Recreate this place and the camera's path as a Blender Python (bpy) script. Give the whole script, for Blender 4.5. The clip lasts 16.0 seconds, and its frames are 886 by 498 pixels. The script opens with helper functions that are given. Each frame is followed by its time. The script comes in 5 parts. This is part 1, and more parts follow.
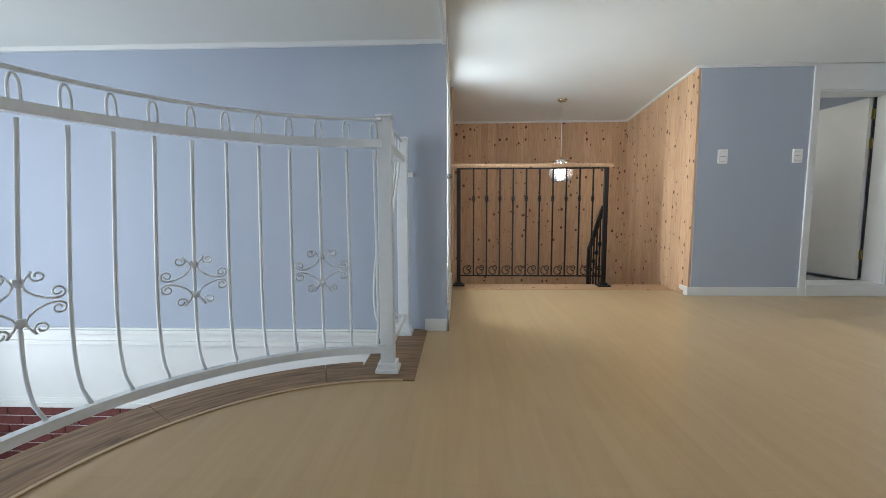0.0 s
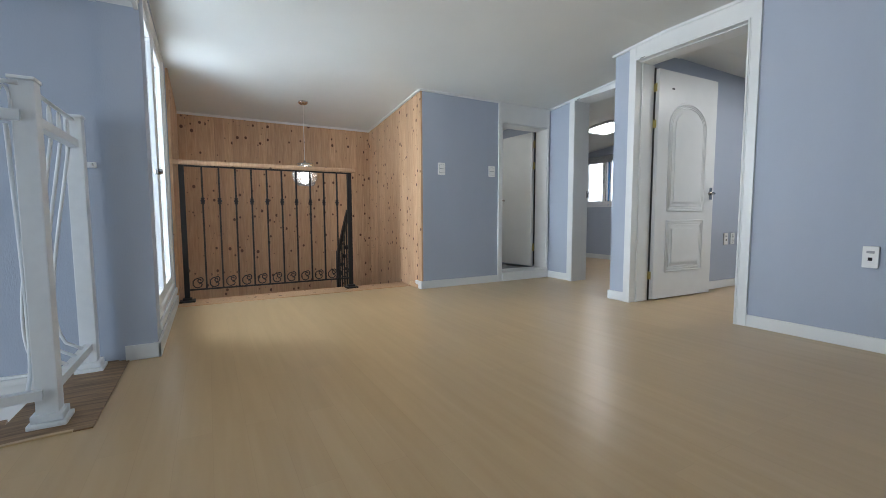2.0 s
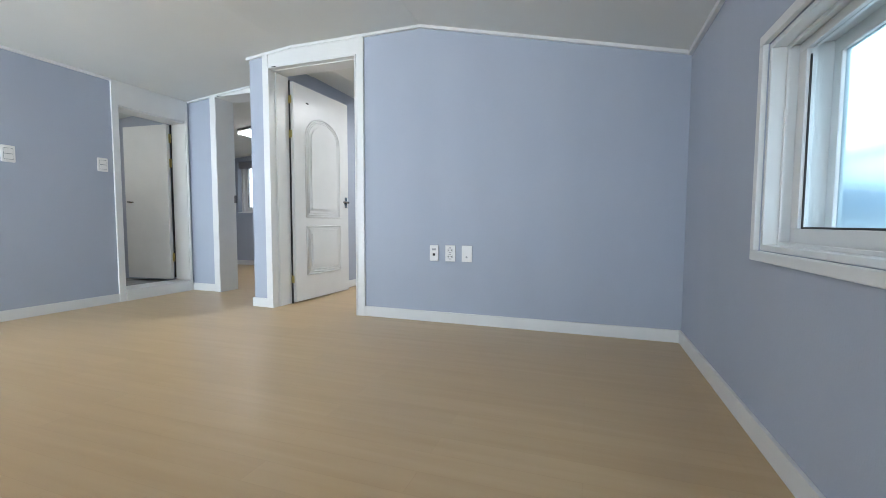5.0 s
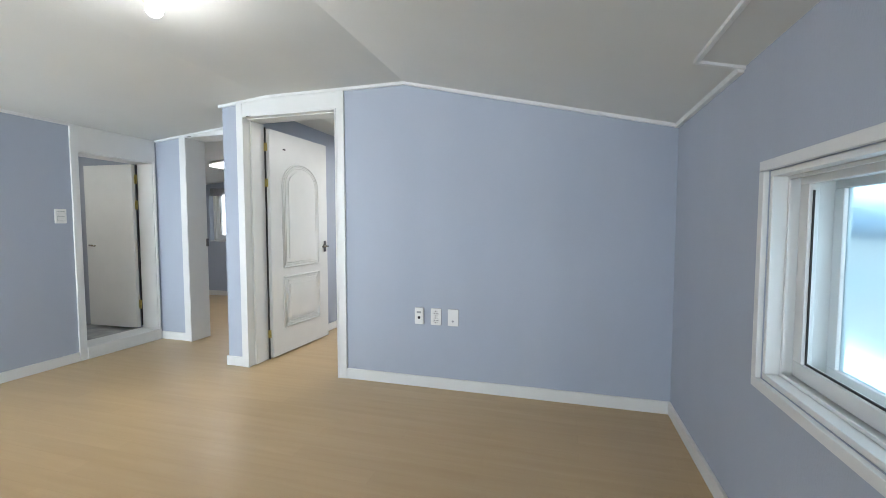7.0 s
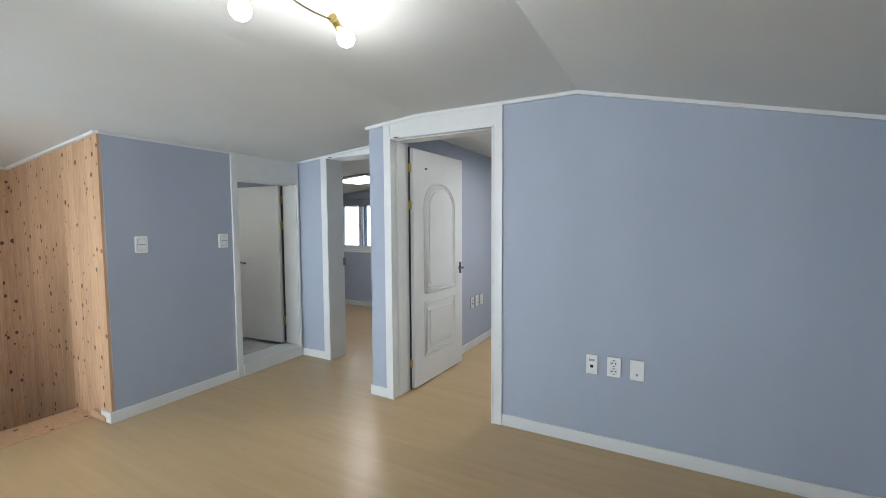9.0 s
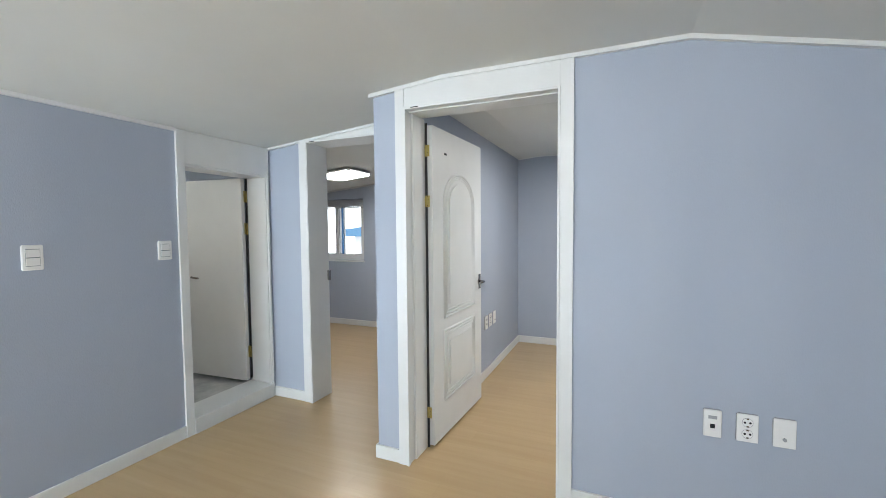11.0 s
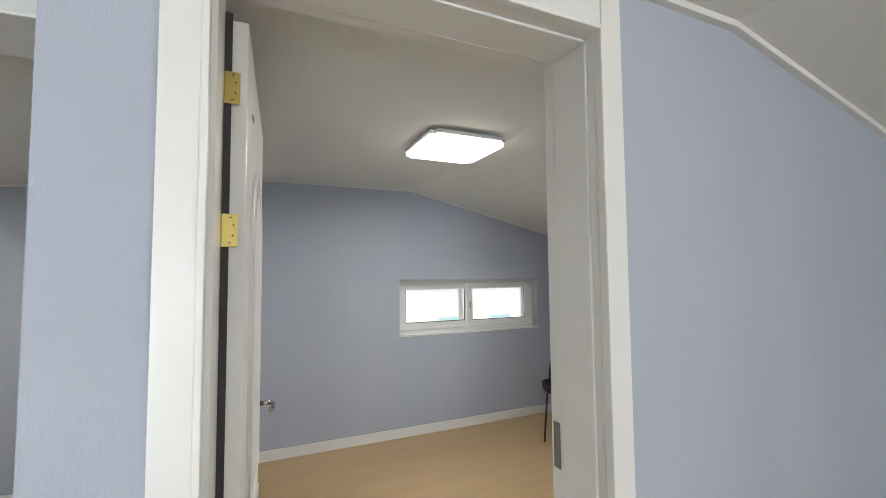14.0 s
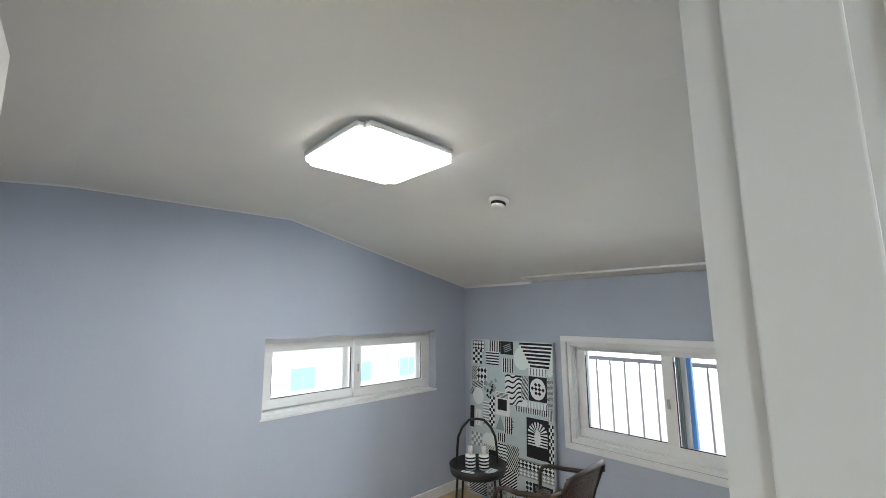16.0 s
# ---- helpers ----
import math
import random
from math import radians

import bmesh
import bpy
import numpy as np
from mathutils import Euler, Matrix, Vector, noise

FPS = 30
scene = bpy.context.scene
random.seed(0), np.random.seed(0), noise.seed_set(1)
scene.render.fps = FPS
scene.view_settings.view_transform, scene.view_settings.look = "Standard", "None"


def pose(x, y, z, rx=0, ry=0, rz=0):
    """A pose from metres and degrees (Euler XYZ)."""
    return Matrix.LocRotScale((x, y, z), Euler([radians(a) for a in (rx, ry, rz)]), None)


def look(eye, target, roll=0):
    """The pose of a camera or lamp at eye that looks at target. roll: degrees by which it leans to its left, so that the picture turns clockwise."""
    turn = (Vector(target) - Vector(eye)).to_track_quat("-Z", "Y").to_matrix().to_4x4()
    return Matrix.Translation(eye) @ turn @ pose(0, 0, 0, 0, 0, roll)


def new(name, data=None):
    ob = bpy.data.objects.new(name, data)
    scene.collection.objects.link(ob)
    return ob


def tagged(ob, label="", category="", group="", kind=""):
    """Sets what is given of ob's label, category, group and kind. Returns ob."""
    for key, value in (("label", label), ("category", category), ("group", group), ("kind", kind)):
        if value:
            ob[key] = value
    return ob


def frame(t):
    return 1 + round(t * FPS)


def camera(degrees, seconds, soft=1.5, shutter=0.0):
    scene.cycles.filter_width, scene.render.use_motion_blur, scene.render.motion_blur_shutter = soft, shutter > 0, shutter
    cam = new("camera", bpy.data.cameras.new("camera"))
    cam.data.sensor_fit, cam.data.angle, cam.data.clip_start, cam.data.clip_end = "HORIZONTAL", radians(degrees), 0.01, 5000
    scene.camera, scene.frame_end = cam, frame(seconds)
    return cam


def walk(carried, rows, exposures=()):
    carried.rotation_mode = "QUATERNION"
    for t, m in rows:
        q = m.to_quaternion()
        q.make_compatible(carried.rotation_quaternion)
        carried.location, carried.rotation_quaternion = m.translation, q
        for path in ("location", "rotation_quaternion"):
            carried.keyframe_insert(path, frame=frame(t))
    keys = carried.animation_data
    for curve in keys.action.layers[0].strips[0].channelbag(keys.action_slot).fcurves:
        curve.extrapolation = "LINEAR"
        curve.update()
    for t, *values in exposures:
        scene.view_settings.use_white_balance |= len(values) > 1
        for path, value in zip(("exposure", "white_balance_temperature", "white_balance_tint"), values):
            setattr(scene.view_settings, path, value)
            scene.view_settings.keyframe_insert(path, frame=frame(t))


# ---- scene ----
import itertools

SIZE = 1.195  # metres to one unit of the plan
cam = camera(93.5, 16.0, soft=0.8)
PATH = [
    (0, (-3.949, -2.993, 0.937), (-4.023, -1.003, 0.745), -0.2),
    (0.5, (-3.912, -2.975, 0.909), (-3.683, -0.997, 0.724), -0.4),
    (1, (-3.86, -2.974, 0.894), (-3.365, -1.044, 0.715), -0.4),
    (1.5, (-3.799, -2.981, 0.882), (-3.03, -1.142, 0.717), -0.3),
    (2, (-3.732, -3.003, 0.884), (-2.754, -1.266, 0.728), -0.2),
    (2.5, (-3.641, -3.044, 0.859), (-2.443, -1.449, 0.714), -0.1),
    (3, (-3.577, -3.096, 0.838), (-2.2, -1.65, 0.708), 0.0),
    (3.5, (-3.506, -3.177, 0.841), (-1.918, -1.967, 0.715), 0.0),
    (4, (-3.45, -3.247, 0.825), (-1.728, -2.235, 0.712), 0.0),
    (4.5, (-3.422, -3.296, 0.834), (-1.587, -2.508, 0.717), 0.1),
    (4.7, (-3.442, -3.3, 0.851), (-1.581, -2.578, 0.726), 0.2),
    (6.8, (-3.325, -3.212, 1.269), (-1.402, -2.675, 1.156), -0.0),
    (7, (-3.326, -3.191, 1.38), (-1.407, -2.637, 1.267), -0.0),
    (7.5, (-3.313, -3.132, 1.574), (-1.445, -2.424, 1.461), -0.2),
    (8, (-3.278, -2.953, 1.619), (-1.469, -2.109, 1.494), -0.3),
    (8.5, (-3.247, -2.709, 1.637), (-1.47, -1.799, 1.512), -0.3),
    (9, (-3.133, -2.483, 1.642), (-1.376, -1.536, 1.516), -0.3),
    (9.2, (-3.08, -2.415, 1.652), (-1.327, -1.461, 1.526), -0.3),
    (11.3, (-2.322, -1.416, 1.617), (-0.447, -0.727, 1.53), -0.6),
    (11.5, (-2.228, -1.301, 1.64), (-0.316, -0.721, 1.555), -0.4),
    (12, (-2.067, -1.064, 1.648), (-0.092, -0.754, 1.579), -0.2),
    (12.5, (-1.787, -0.844, 1.658), (0.212, -0.806, 1.64), -0.4),
    (13, (-1.526, -0.64, 1.673), (0.46, -0.871, 1.715), -0.1),
    (13.5, (-1.223, -0.433, 1.682), (0.687, -1.021, 1.764), -0.7),
    (14, (-0.894, -0.367, 1.703), (0.93, -1.18, 1.815), -0.5),
    (14.5, (-0.588, -0.286, 1.74), (1.074, -1.388, 1.897), -1.0),
    (15, (-0.367, -0.327, 1.759), (1.14, -1.625, 1.967), -0.9),
    (15.5, (-0.131, -0.426, 1.802), (1.312, -1.783, 2.077), -0.8),
    (16, (0.046, -0.478, 1.817), (1.473, -1.847, 2.117), -0.5),
]
walk(cam, [(t, look(e, g, r)) for t, e, g, r in PATH], exposures=(
    (0, -0.52, 6420, 10), (1.0, -0.6, 6260, 10), (2.0, -0.64, 6060, 10), (3.0, -0.6, 5920, 10), (3.5, -0.34, 5940, 10), (4.5, -0.15, 6000, 10), (7.0, -0.12, 6250, 10),
    (8.0, -0.1, 6250, 10), (8.5, -0.15, 6220, 10), (9.0, -0.53, 6180, 10), (9.2, -0.55, 6180, 10), (11.3, -0.2, 6380, 10), (12.5, -0.28, 6700, 10), (13.5, -0.36, 6850, 12), (14.5, -0.42, 6950, 12), (15.2, -0.32, 6650, 10), (16.0, -0.05, 6450, 9)))

# ---- world and large lights ----
world = bpy.data.worlds.new("world")
scene.world = world
world.use_nodes = True
sky = world.node_tree.nodes.new("ShaderNodeTexSky")
sky.sky_type, sky.sun_disc = "NISHITA", False
sky.sun_elevation, sky.sun_rotation = radians(50), radians(-90)
sky.air_density, sky.dust_density = 1.0, 3.0
world.node_tree.links.new(sky.outputs[0], world.node_tree.nodes["Background"].inputs[0])
world.node_tree.nodes["Background"].inputs[1].default_value = 0.12
sun_lamp = bpy.data.lights.new("sun", "SUN")
sun_lamp.energy, sun_lamp.angle, sun_lamp.color = 1.0, radians(12), (1.0, 0.96, 0.9)
sun_ob = new("sun", sun_lamp)
sun_ob.matrix_world = look((-20, 0, 24), (0, 0, 0))


def area_lamp(name, eye, target, w, h, watts, colour=(1, 1, 1)):
    d = bpy.data.lights.new(name, "AREA")
    d.shape, d.size, d.size_y, d.energy, d.color = "RECTANGLE", w * SIZE, h * SIZE, watts * SIZE**2, colour
    ob = new(name, d)
    ob.matrix_world = look(Vector(eye) * SIZE, Vector(target) * SIZE)
    return ob


def point_lamp(name, eye, watts, radius, colour):
    d = bpy.data.lights.new(name, "POINT")
    d.energy, d.shadow_soft_size, d.color = watts * SIZE**2, radius * SIZE, colour
    ob = new(name, d)
    ob.location = Vector(eye) * SIZE
    return ob


DAY = (0.83, 0.94, 1.02)
WARM = (1.0, 0.97, 0.93)
area_lamp("daylight_west_window", (-4.5, 1.0, 1.1), (0, 1.0, 1.2), 1.7, 2.2, 146, DAY)
area_lamp("daylight_south_window", (-1.85, -4.1, 2.2), (-1.85, -2.6, 0.3), 1.6, 0.9, 22, DAY)
area_lamp("daylight_room_south", (1.15, -4.5, -0.1), (1.15, -2.4, 1.8), 1.8, 0.8, 30, DAY)
area_lamp("daylight_room_east", (3.7, -2.28, 2.2), (2.2, -2.28, 0.3), 1.6, 0.9, 20, DAY)
area_lamp("daylight_back_room", (3.8, 2.6, 2.6), (2.2, 2.6, 0.6), 1.4, 1.0, 11, DAY)
area_lamp("daylight_void", (-6.9, -1.6, 0.6), (-3, -1.2, 1.3), 2.5, 2.2, 92, DAY)

BULBS = [(-1.962, -0.755, 2.05), (-1.765, -0.925, 2.02), (-1.675, -1.245, 2.05), (-1.388, -1.007, 2.06), (-2.06, -1.33, 2.06)]
for b in BULBS:
    point_lamp("chandelier_light", b, 5.8, 0.035, WARM)
area_lamp("room_lamp_light", (1.347, -1.31, 2.085), (1.347, -1.31, 0), 0.40, 0.40, 27, (1.0, 0.99, 0.95))
area_lamp("back_room_lamp_light", (1.71, 1.46, 1.88), (1.71, 1.46, 0), 0.4, 0.4, 14.5, (1.0, 0.99, 0.95))
point_lamp("pendant_light", (-2.215, 2.04, 1.17), 3.0, 0.05, WARM)
# unseen fill lamp, added to brighten the open bathroom door leaf
point_lamp("bathroom_light", (-0.5, 1.95, 1.6), 8.5, 0.1, (0.97, 1.0, 0.95))

# ---- materials ----


def material(name, colour, rough=0.6, metal=0.0, second=None, scale=8.0, stretch=(1, 1, 1), bump=0.0, bump_scale=120.0, mix=0.5, specular=0.5):
    m = bpy.data.materials.new(name)
    m.use_nodes = True
    n, l = m.node_tree.nodes, m.node_tree.links
    b = n["Principled BSDF"]
    b.inputs["Roughness"].default_value, b.inputs["Metallic"].default_value = rough, metal
    b.inputs["Specular IOR Level"].default_value = specular
    b.inputs["Base Color"].default_value = (*colour, 1)
    tc, mp = n.new("ShaderNodeTexCoord"), n.new("ShaderNodeMapping")
    mp.inputs["Scale"].default_value = stretch
    l.new(tc.outputs["Object"], mp.inputs["Vector"])
    if second:
        t = n.new("ShaderNodeTexNoise")
        t.inputs["Scale"].default_value, t.inputs["Detail"].default_value = scale, 6
        l.new(mp.outputs[0], t.inputs["Vector"])
        r = n.new("ShaderNodeValToRGB")
        r.color_ramp.elements[0].position, r.color_ramp.elements[1].position = 0.5 - mix / 2, 0.5 + mix / 2
        r.color_ramp.elements[0].color, r.color_ramp.elements[1].color = (*colour, 1), (*second, 1)
        l.new(t.outputs["Fac"], r.inputs[0])
        l.new(r.outputs[0], b.inputs["Base Color"])
    if bump:
        t2 = n.new("ShaderNodeTexNoise")
        t2.inputs["Scale"].default_value, t2.inputs["Detail"].default_value = bump_scale, 4
        l.new(mp.outputs[0], t2.inputs["Vector"])
        bp = n.new("ShaderNodeBump")
        bp.inputs["Strength"].default_value, bp.inputs["Distance"].default_value = bump, 0.002
        l.new(t2.outputs["Fac"], bp.inputs["Height"])
        l.new(bp.outputs[0], b.inputs["Normal"])
    return m


def emitter(name, colour, strength):
    m = material(name, colour, 0.5)
    b = m.node_tree.nodes["Principled BSDF"]
    b.inputs["Emission Color"].default_value, b.inputs["Emission Strength"].default_value = (*colour, 1), strength
    return m


WALLPAPER = material("blue_wallpaper", (0.367, 0.409, 0.488), 0.75, second=(0.411, 0.453, 0.532), scale=2.2, stretch=(1, 1, 0.35), bump=0.5, bump_scale=170, mix=0.7, specular=0.25)
CEILING = material("white_ceiling_paper", (0.68, 0.69, 0.665), 0.8, second=(0.71, 0.72, 0.695), scale=2, bump=0.2, bump_scale=200, specular=0.2)
WHITE = material("white_painted_trim", (0.72, 0.73, 0.72), 0.35, second=(0.68, 0.69, 0.68), scale=5, bump=0.05, bump_scale=60)


def vinyl_material():
    m = bpy.data.materials.new("beige_wood_vinyl")
    m.use_nodes = True
    n, l = m.node_tree.nodes, m.node_tree.links
    b = n["Principled BSDF"]
    b.inputs["Specular IOR Level"].default_value = 0.5
    tc = n.new("ShaderNodeTexCoord")
    turn = n.new("ShaderNodeMapping")
    turn.inputs["Rotation"].default_value = (0, 0, radians(90))
    l.new(tc.outputs["Object"], turn.inputs[0])
    planks = n.new("ShaderNodeTexBrick")
    planks.inputs["Scale"].default_value = 1.0
    planks.inputs["Brick Width"].default_value, planks.inputs["Row Height"].default_value = 1.1, 0.125
    planks.inputs["Mortar Size"].default_value, planks.inputs["Mortar Smooth"].default_value = 0.0012, 0.6
    planks.inputs["Color1"].default_value, planks.inputs["Color2"].default_value = (0.945, 0.94, 0.93, 1), (1.0, 1.0, 1.0, 1)
    planks.inputs["Mortar"].default_value = (0.88, 0.865, 0.84, 1)
    l.new(turn.outputs[0], planks.inputs["Vector"])
    stretch = n.new("ShaderNodeMapping")
    stretch.inputs["Scale"].default_value = (11, 0.8, 1)
    l.new(tc.outputs["Object"], stretch.inputs[0])
    grain = n.new("ShaderNodeTexNoise")
    grain.inputs["Scale"].default_value, grain.inputs["Detail"].default_value, grain.inputs["Distortion"].default_value = 1.6, 3, 0.35
    l.new(stretch.outputs[0], grain.inputs["Vector"])
    ramp = n.new("ShaderNodeValToRGB")
    ramp.color_ramp.elements[0].position, ramp.color_ramp.elements[1].position = 0.2, 0.8
    ramp.color_ramp.elements[0].color, ramp.color_ramp.elements[1].color = (0.452, 0.314, 0.162, 1), (0.514, 0.372, 0.205, 1)
    l.new(grain.outputs["Fac"], ramp.inputs[0])
    mix = n.new("ShaderNodeMix")
    mix.data_type, mix.blend_type = "RGBA", "MULTIPLY"
    mix.inputs["Factor"].default_value = 1.0
    l.new(ramp.outputs[0], mix.inputs["A"])
    l.new(planks.outputs["Color"], mix.inputs["B"])
    l.new(mix.outputs["Result"], b.inputs["Base Color"])
    b.inputs["Roughness"].default_value = 0.3
    bp = n.new("ShaderNodeBump")
    bp.inputs["Strength"].default_value, bp.inputs["Distance"].default_value = 0.12, 0.001
    l.new(grain.outputs["Fac"], bp.inputs["Height"])
    l.new(bp.outputs[0], b.inputs["Normal"])
    return m


VINYL = vinyl_material()


def pine_material():
    m = bpy.data.materials.new("knotty_pine")
    m.use_nodes = True
    n, l = m.node_tree.nodes, m.node_tree.links
    b = n["Principled BSDF"]
    b.inputs["Roughness"].default_value, b.inputs["Specular IOR Level"].default_value = 0.5, 0.3
    tc, info, add = n.new("ShaderNodeTexCoord"), n.new("ShaderNodeObjectInfo"), n.new("ShaderNodeVectorMath")
    comb = n.new("ShaderNodeCombineXYZ")
    mul = n.new("ShaderNodeMath")
    mul.operation, mul.inputs[1].default_value = "MULTIPLY", 37.0
    l.new(info.outputs["Random"], mul.inputs[0])
    for i in range(3):
        l.new(mul.outputs[0], comb.inputs[i])
    l.new(tc.outputs["Object"], add.inputs[0])
    l.new(comb.outputs[0], add.inputs[1])
    stretch = n.new("ShaderNodeMapping")
    stretch.inputs["Scale"].default_value = (1, 1, 0.07)
    l.new(add.outputs[0], stretch.inputs[0])
    grain = n.new("ShaderNodeTexNoise")
    grain.inputs["Scale"].default_value, grain.inputs["Detail"].default_value, grain.inputs["Distortion"].default_value = 60, 5, 0.6
    l.new(stretch.outputs[0], grain.inputs["Vector"])
    ramp = n.new("ShaderNodeValToRGB")
    ramp.color_ramp.elements[0].position, ramp.color_ramp.elements[1].position = 0.3, 0.72
    ramp.color_ramp.elements[0].color, ramp.color_ramp.elements[1].color = (0.475, 0.285, 0.160, 1), (0.635, 0.42, 0.255, 1)
    l.new(grain.outputs["Fac"], ramp.inputs[0])
    tone = n.new("ShaderNodeMix")
    tone.data_type, tone.blend_type = "RGBA", "MULTIPLY"
    tone.inputs["Factor"].default_value = 1.0
    board = n.new("ShaderNodeMapRange")
    board.inputs["To Min"].default_value, board.inputs["To Max"].default_value = 0.86, 1.05
    l.new(info.outputs["Random"], board.inputs["Value"])
    l.new(ramp.outputs[0], tone.inputs["A"])
    l.new(board.outputs[0], tone.inputs["B"])
    squash = n.new("ShaderNodeMapping")
    squash.inputs["Scale"].default_value = (1, 1, 0.82)
    l.new(add.outputs[0], squash.inputs[0])
    knots = n.new("ShaderNodeTexVoronoi")
    knots.inputs["Scale"].default_value, knots.inputs["Randomness"].default_value = 13.0, 1.0
    l.new(squash.outputs[0], knots.inputs["Vector"])
    sep = n.new("ShaderNodeSeparateColor")
    l.new(knots.outputs["Color"], sep.inputs[0])
    size = n.new("ShaderNodeMapRange")
    size.inputs["From Min"].default_value, size.inputs["From Max"].default_value = 0.0, 1.0
    size.inputs["To Min"].default_value, size.inputs["To Max"].default_value = 0.02, 0.27
    l.new(sep.outputs[0], size.inputs["Value"])
    less = n.new("ShaderNodeMath")
    less.operation = "SUBTRACT"
    l.new(size.outputs[0], less.inputs[0])
    l.new(knots.outputs["Distance"], less.inputs[1])
    edge = n.new("ShaderNodeMapRange")
    edge.inputs["From Min"].default_value, edge.inputs["From Max"].default_value = -0.03, 0.045
    l.new(less.outputs[0], edge.inputs["Value"])
    mix = n.new("ShaderNodeMix")
    mix.data_type = "RGBA"
    mix.inputs["B"].default_value = (0.115, 0.05, 0.026, 1)
    l.new(edge.outputs[0], mix.inputs["Factor"])
    l.new(tone.outputs["Result"], mix.inputs["A"])
    l.new(mix.outputs["Result"], b.inputs["Base Color"])
    bp = n.new("ShaderNodeBump")
    bp.inputs["Strength"].default_value, bp.inputs["Distance"].default_value = 0.2, 0.001
    l.new(grain.outputs["Fac"], bp.inputs["Height"])
    l.new(bp.outputs[0], b.inputs["Normal"])
    return m


PINE = pine_material()


def border_wood():
    """Brown wood whose grain follows the curve round the void."""
    m = material("brown_floor_wood", (0.105, 0.058, 0.026), 0.42, second=(0.33, 0.21, 0.11), scale=5.5, mix=0.42, specular=0.25)
    n, l = m.node_tree.nodes, m.node_tree.links
    tc, off, sep, comb = n.new("ShaderNodeTexCoord"), n.new("ShaderNodeVectorMath"), n.new("ShaderNodeSeparateXYZ"), n.new("ShaderNodeCombineXYZ")
    off.operation = "SUBTRACT"
    off.inputs[1].default_value = (-3.56 * SIZE, -1.64 * SIZE, 0)
    flat_len = n.new("ShaderNodeVectorMath")
    flat_len.operation = "LENGTH"
    angle = n.new("ShaderNodeMath")
    angle.operation = "ARCTAN2"
    along, across = n.new("ShaderNodeMath"), n.new("ShaderNodeMath")
    along.operation = across.operation = "MULTIPLY"
    along.inputs[1].default_value, across.inputs[1].default_value = 1.1, 8.0
    l.new(tc.outputs["Object"], off.inputs[0])
    l.new(off.outputs[0], sep.inputs[0])
    l.new(off.outputs[0], flat_len.inputs[0])
    l.new(sep.outputs["Y"], angle.inputs[0])
    l.new(sep.outputs["X"], angle.inputs[1])
    l.new(angle.outputs[0], along.inputs[0])
    l.new(flat_len.outputs["Value"], across.inputs[0])
    l.new(along.outputs[0], comb.inputs[0])
    l.new(across.outputs[0], comb.inputs[1])
    for node in n:
        if node.bl_idname == "ShaderNodeTexNoise":
            node.inputs["Distortion"].default_value = 0.5
            l.new(comb.outputs[0], node.inputs["Vector"])
    return m


DARKWOOD = border_wood()
IRON = material("black_iron", (0.011, 0.010, 0.010), 0.5, 0.0, specular=0.35)
WHITE_IRON = material("white_painted_iron", (0.76, 0.79, 0.81), 0.3, second=(0.71, 0.74, 0.76), scale=20, bump=0.05, bump_scale=50)
SILVER = material("polished_nickel", (0.70, 0.67, 0.62), 0.22, 1.0)
BRASS = material("brass", (0.58, 0.47, 0.17), 0.34, 1.0, second=(0.46, 0.36, 0.12), scale=30)
ARM_BRASS = material("aged_brass_rod", (0.22, 0.18, 0.10), 0.4, 1.0)
CHROME = material("dark_chrome", (0.32, 0.31, 0.30), 0.2, 1.0)
CLEAR = material("window_glass", (1, 1, 1), 0.02)
CLEAR.node_tree.nodes["Principled BSDF"].inputs["Transmission Weight"].default_value = 1.0
CLEAR.node_tree.nodes["Principled BSDF"].inputs["IOR"].default_value = 1.1
LIGHT_PANEL = emitter("lit_diffuser", (1.0, 0.98, 0.95), 9.0)
PAPER = material("printed_panel_ground", (0.46, 0.53, 0.54), 0.35, second=(0.40, 0.47, 0.48), scale=6)
INK = material("black_print_and_hole_shade", (0.009, 0.009, 0.011), 0.55, specular=0.3)
# print on panel and cards, and painted shade round the switch rockers
INK_AND_SHADE_GREY = material("grey_green_print_and_shade", (0.20, 0.24, 0.24), 0.45, second=(0.26, 0.30, 0.29), scale=20)
INK_WHITE = material("white_print", (0.66, 0.69, 0.69), 0.4)
BLACK_METAL = material("matt_black_steel", (0.016, 0.016, 0.017), 0.5, 0.2, bump=0.05, bump_scale=200)
RATTAN = material("brown_woven_rattan", (0.06, 0.037, 0.025), 0.42, second=(0.14, 0.09, 0.062), scale=60, bump=0.3, bump_scale=150)
TUBE_BROWN = material("dark_brown_tube", (0.035, 0.022, 0.015), 0.35)
CERAMIC = material("white_ceramic", (0.82, 0.81, 0.79), 0.25)
PLASTIC = material("white_plastic", (0.80, 0.80, 0.78), 0.35)
# grey plastic parts, and the painted shadow outline of socket plates
GREY_PLASTIC_AND_SHADE = material("grey_plastic_and_outline_shade", (0.35, 0.36, 0.37), 0.4)
GREEN_FRAME = material("grey_green_frame", (0.12, 0.16, 0.16), 0.4)
BLUE_FRAME = material("blue_window_film", (0.10, 0.29, 0.62), 0.4)
MARBLE = material("grey_marble", (0.62, 0.63, 0.62), 0.25, second=(0.40, 0.42, 0.42), scale=5, mix=0.3)
BRICK = material("red_brick", (0.085, 0.018, 0.018), 0.6, second=(0.17, 0.04, 0.035), scale=18, bump=0.5, bump_scale=90)
MORTAR = material("pale_mortar", (0.68, 0.65, 0.62), 0.85, bump=0.3, bump_scale=120)
FROST = material("pale_blue_film_glass", (0.50, 0.73, 0.83), 0.3)
FROST.node_tree.nodes["Principled BSDF"].inputs["Transmission Weight"].default_value = 1.0
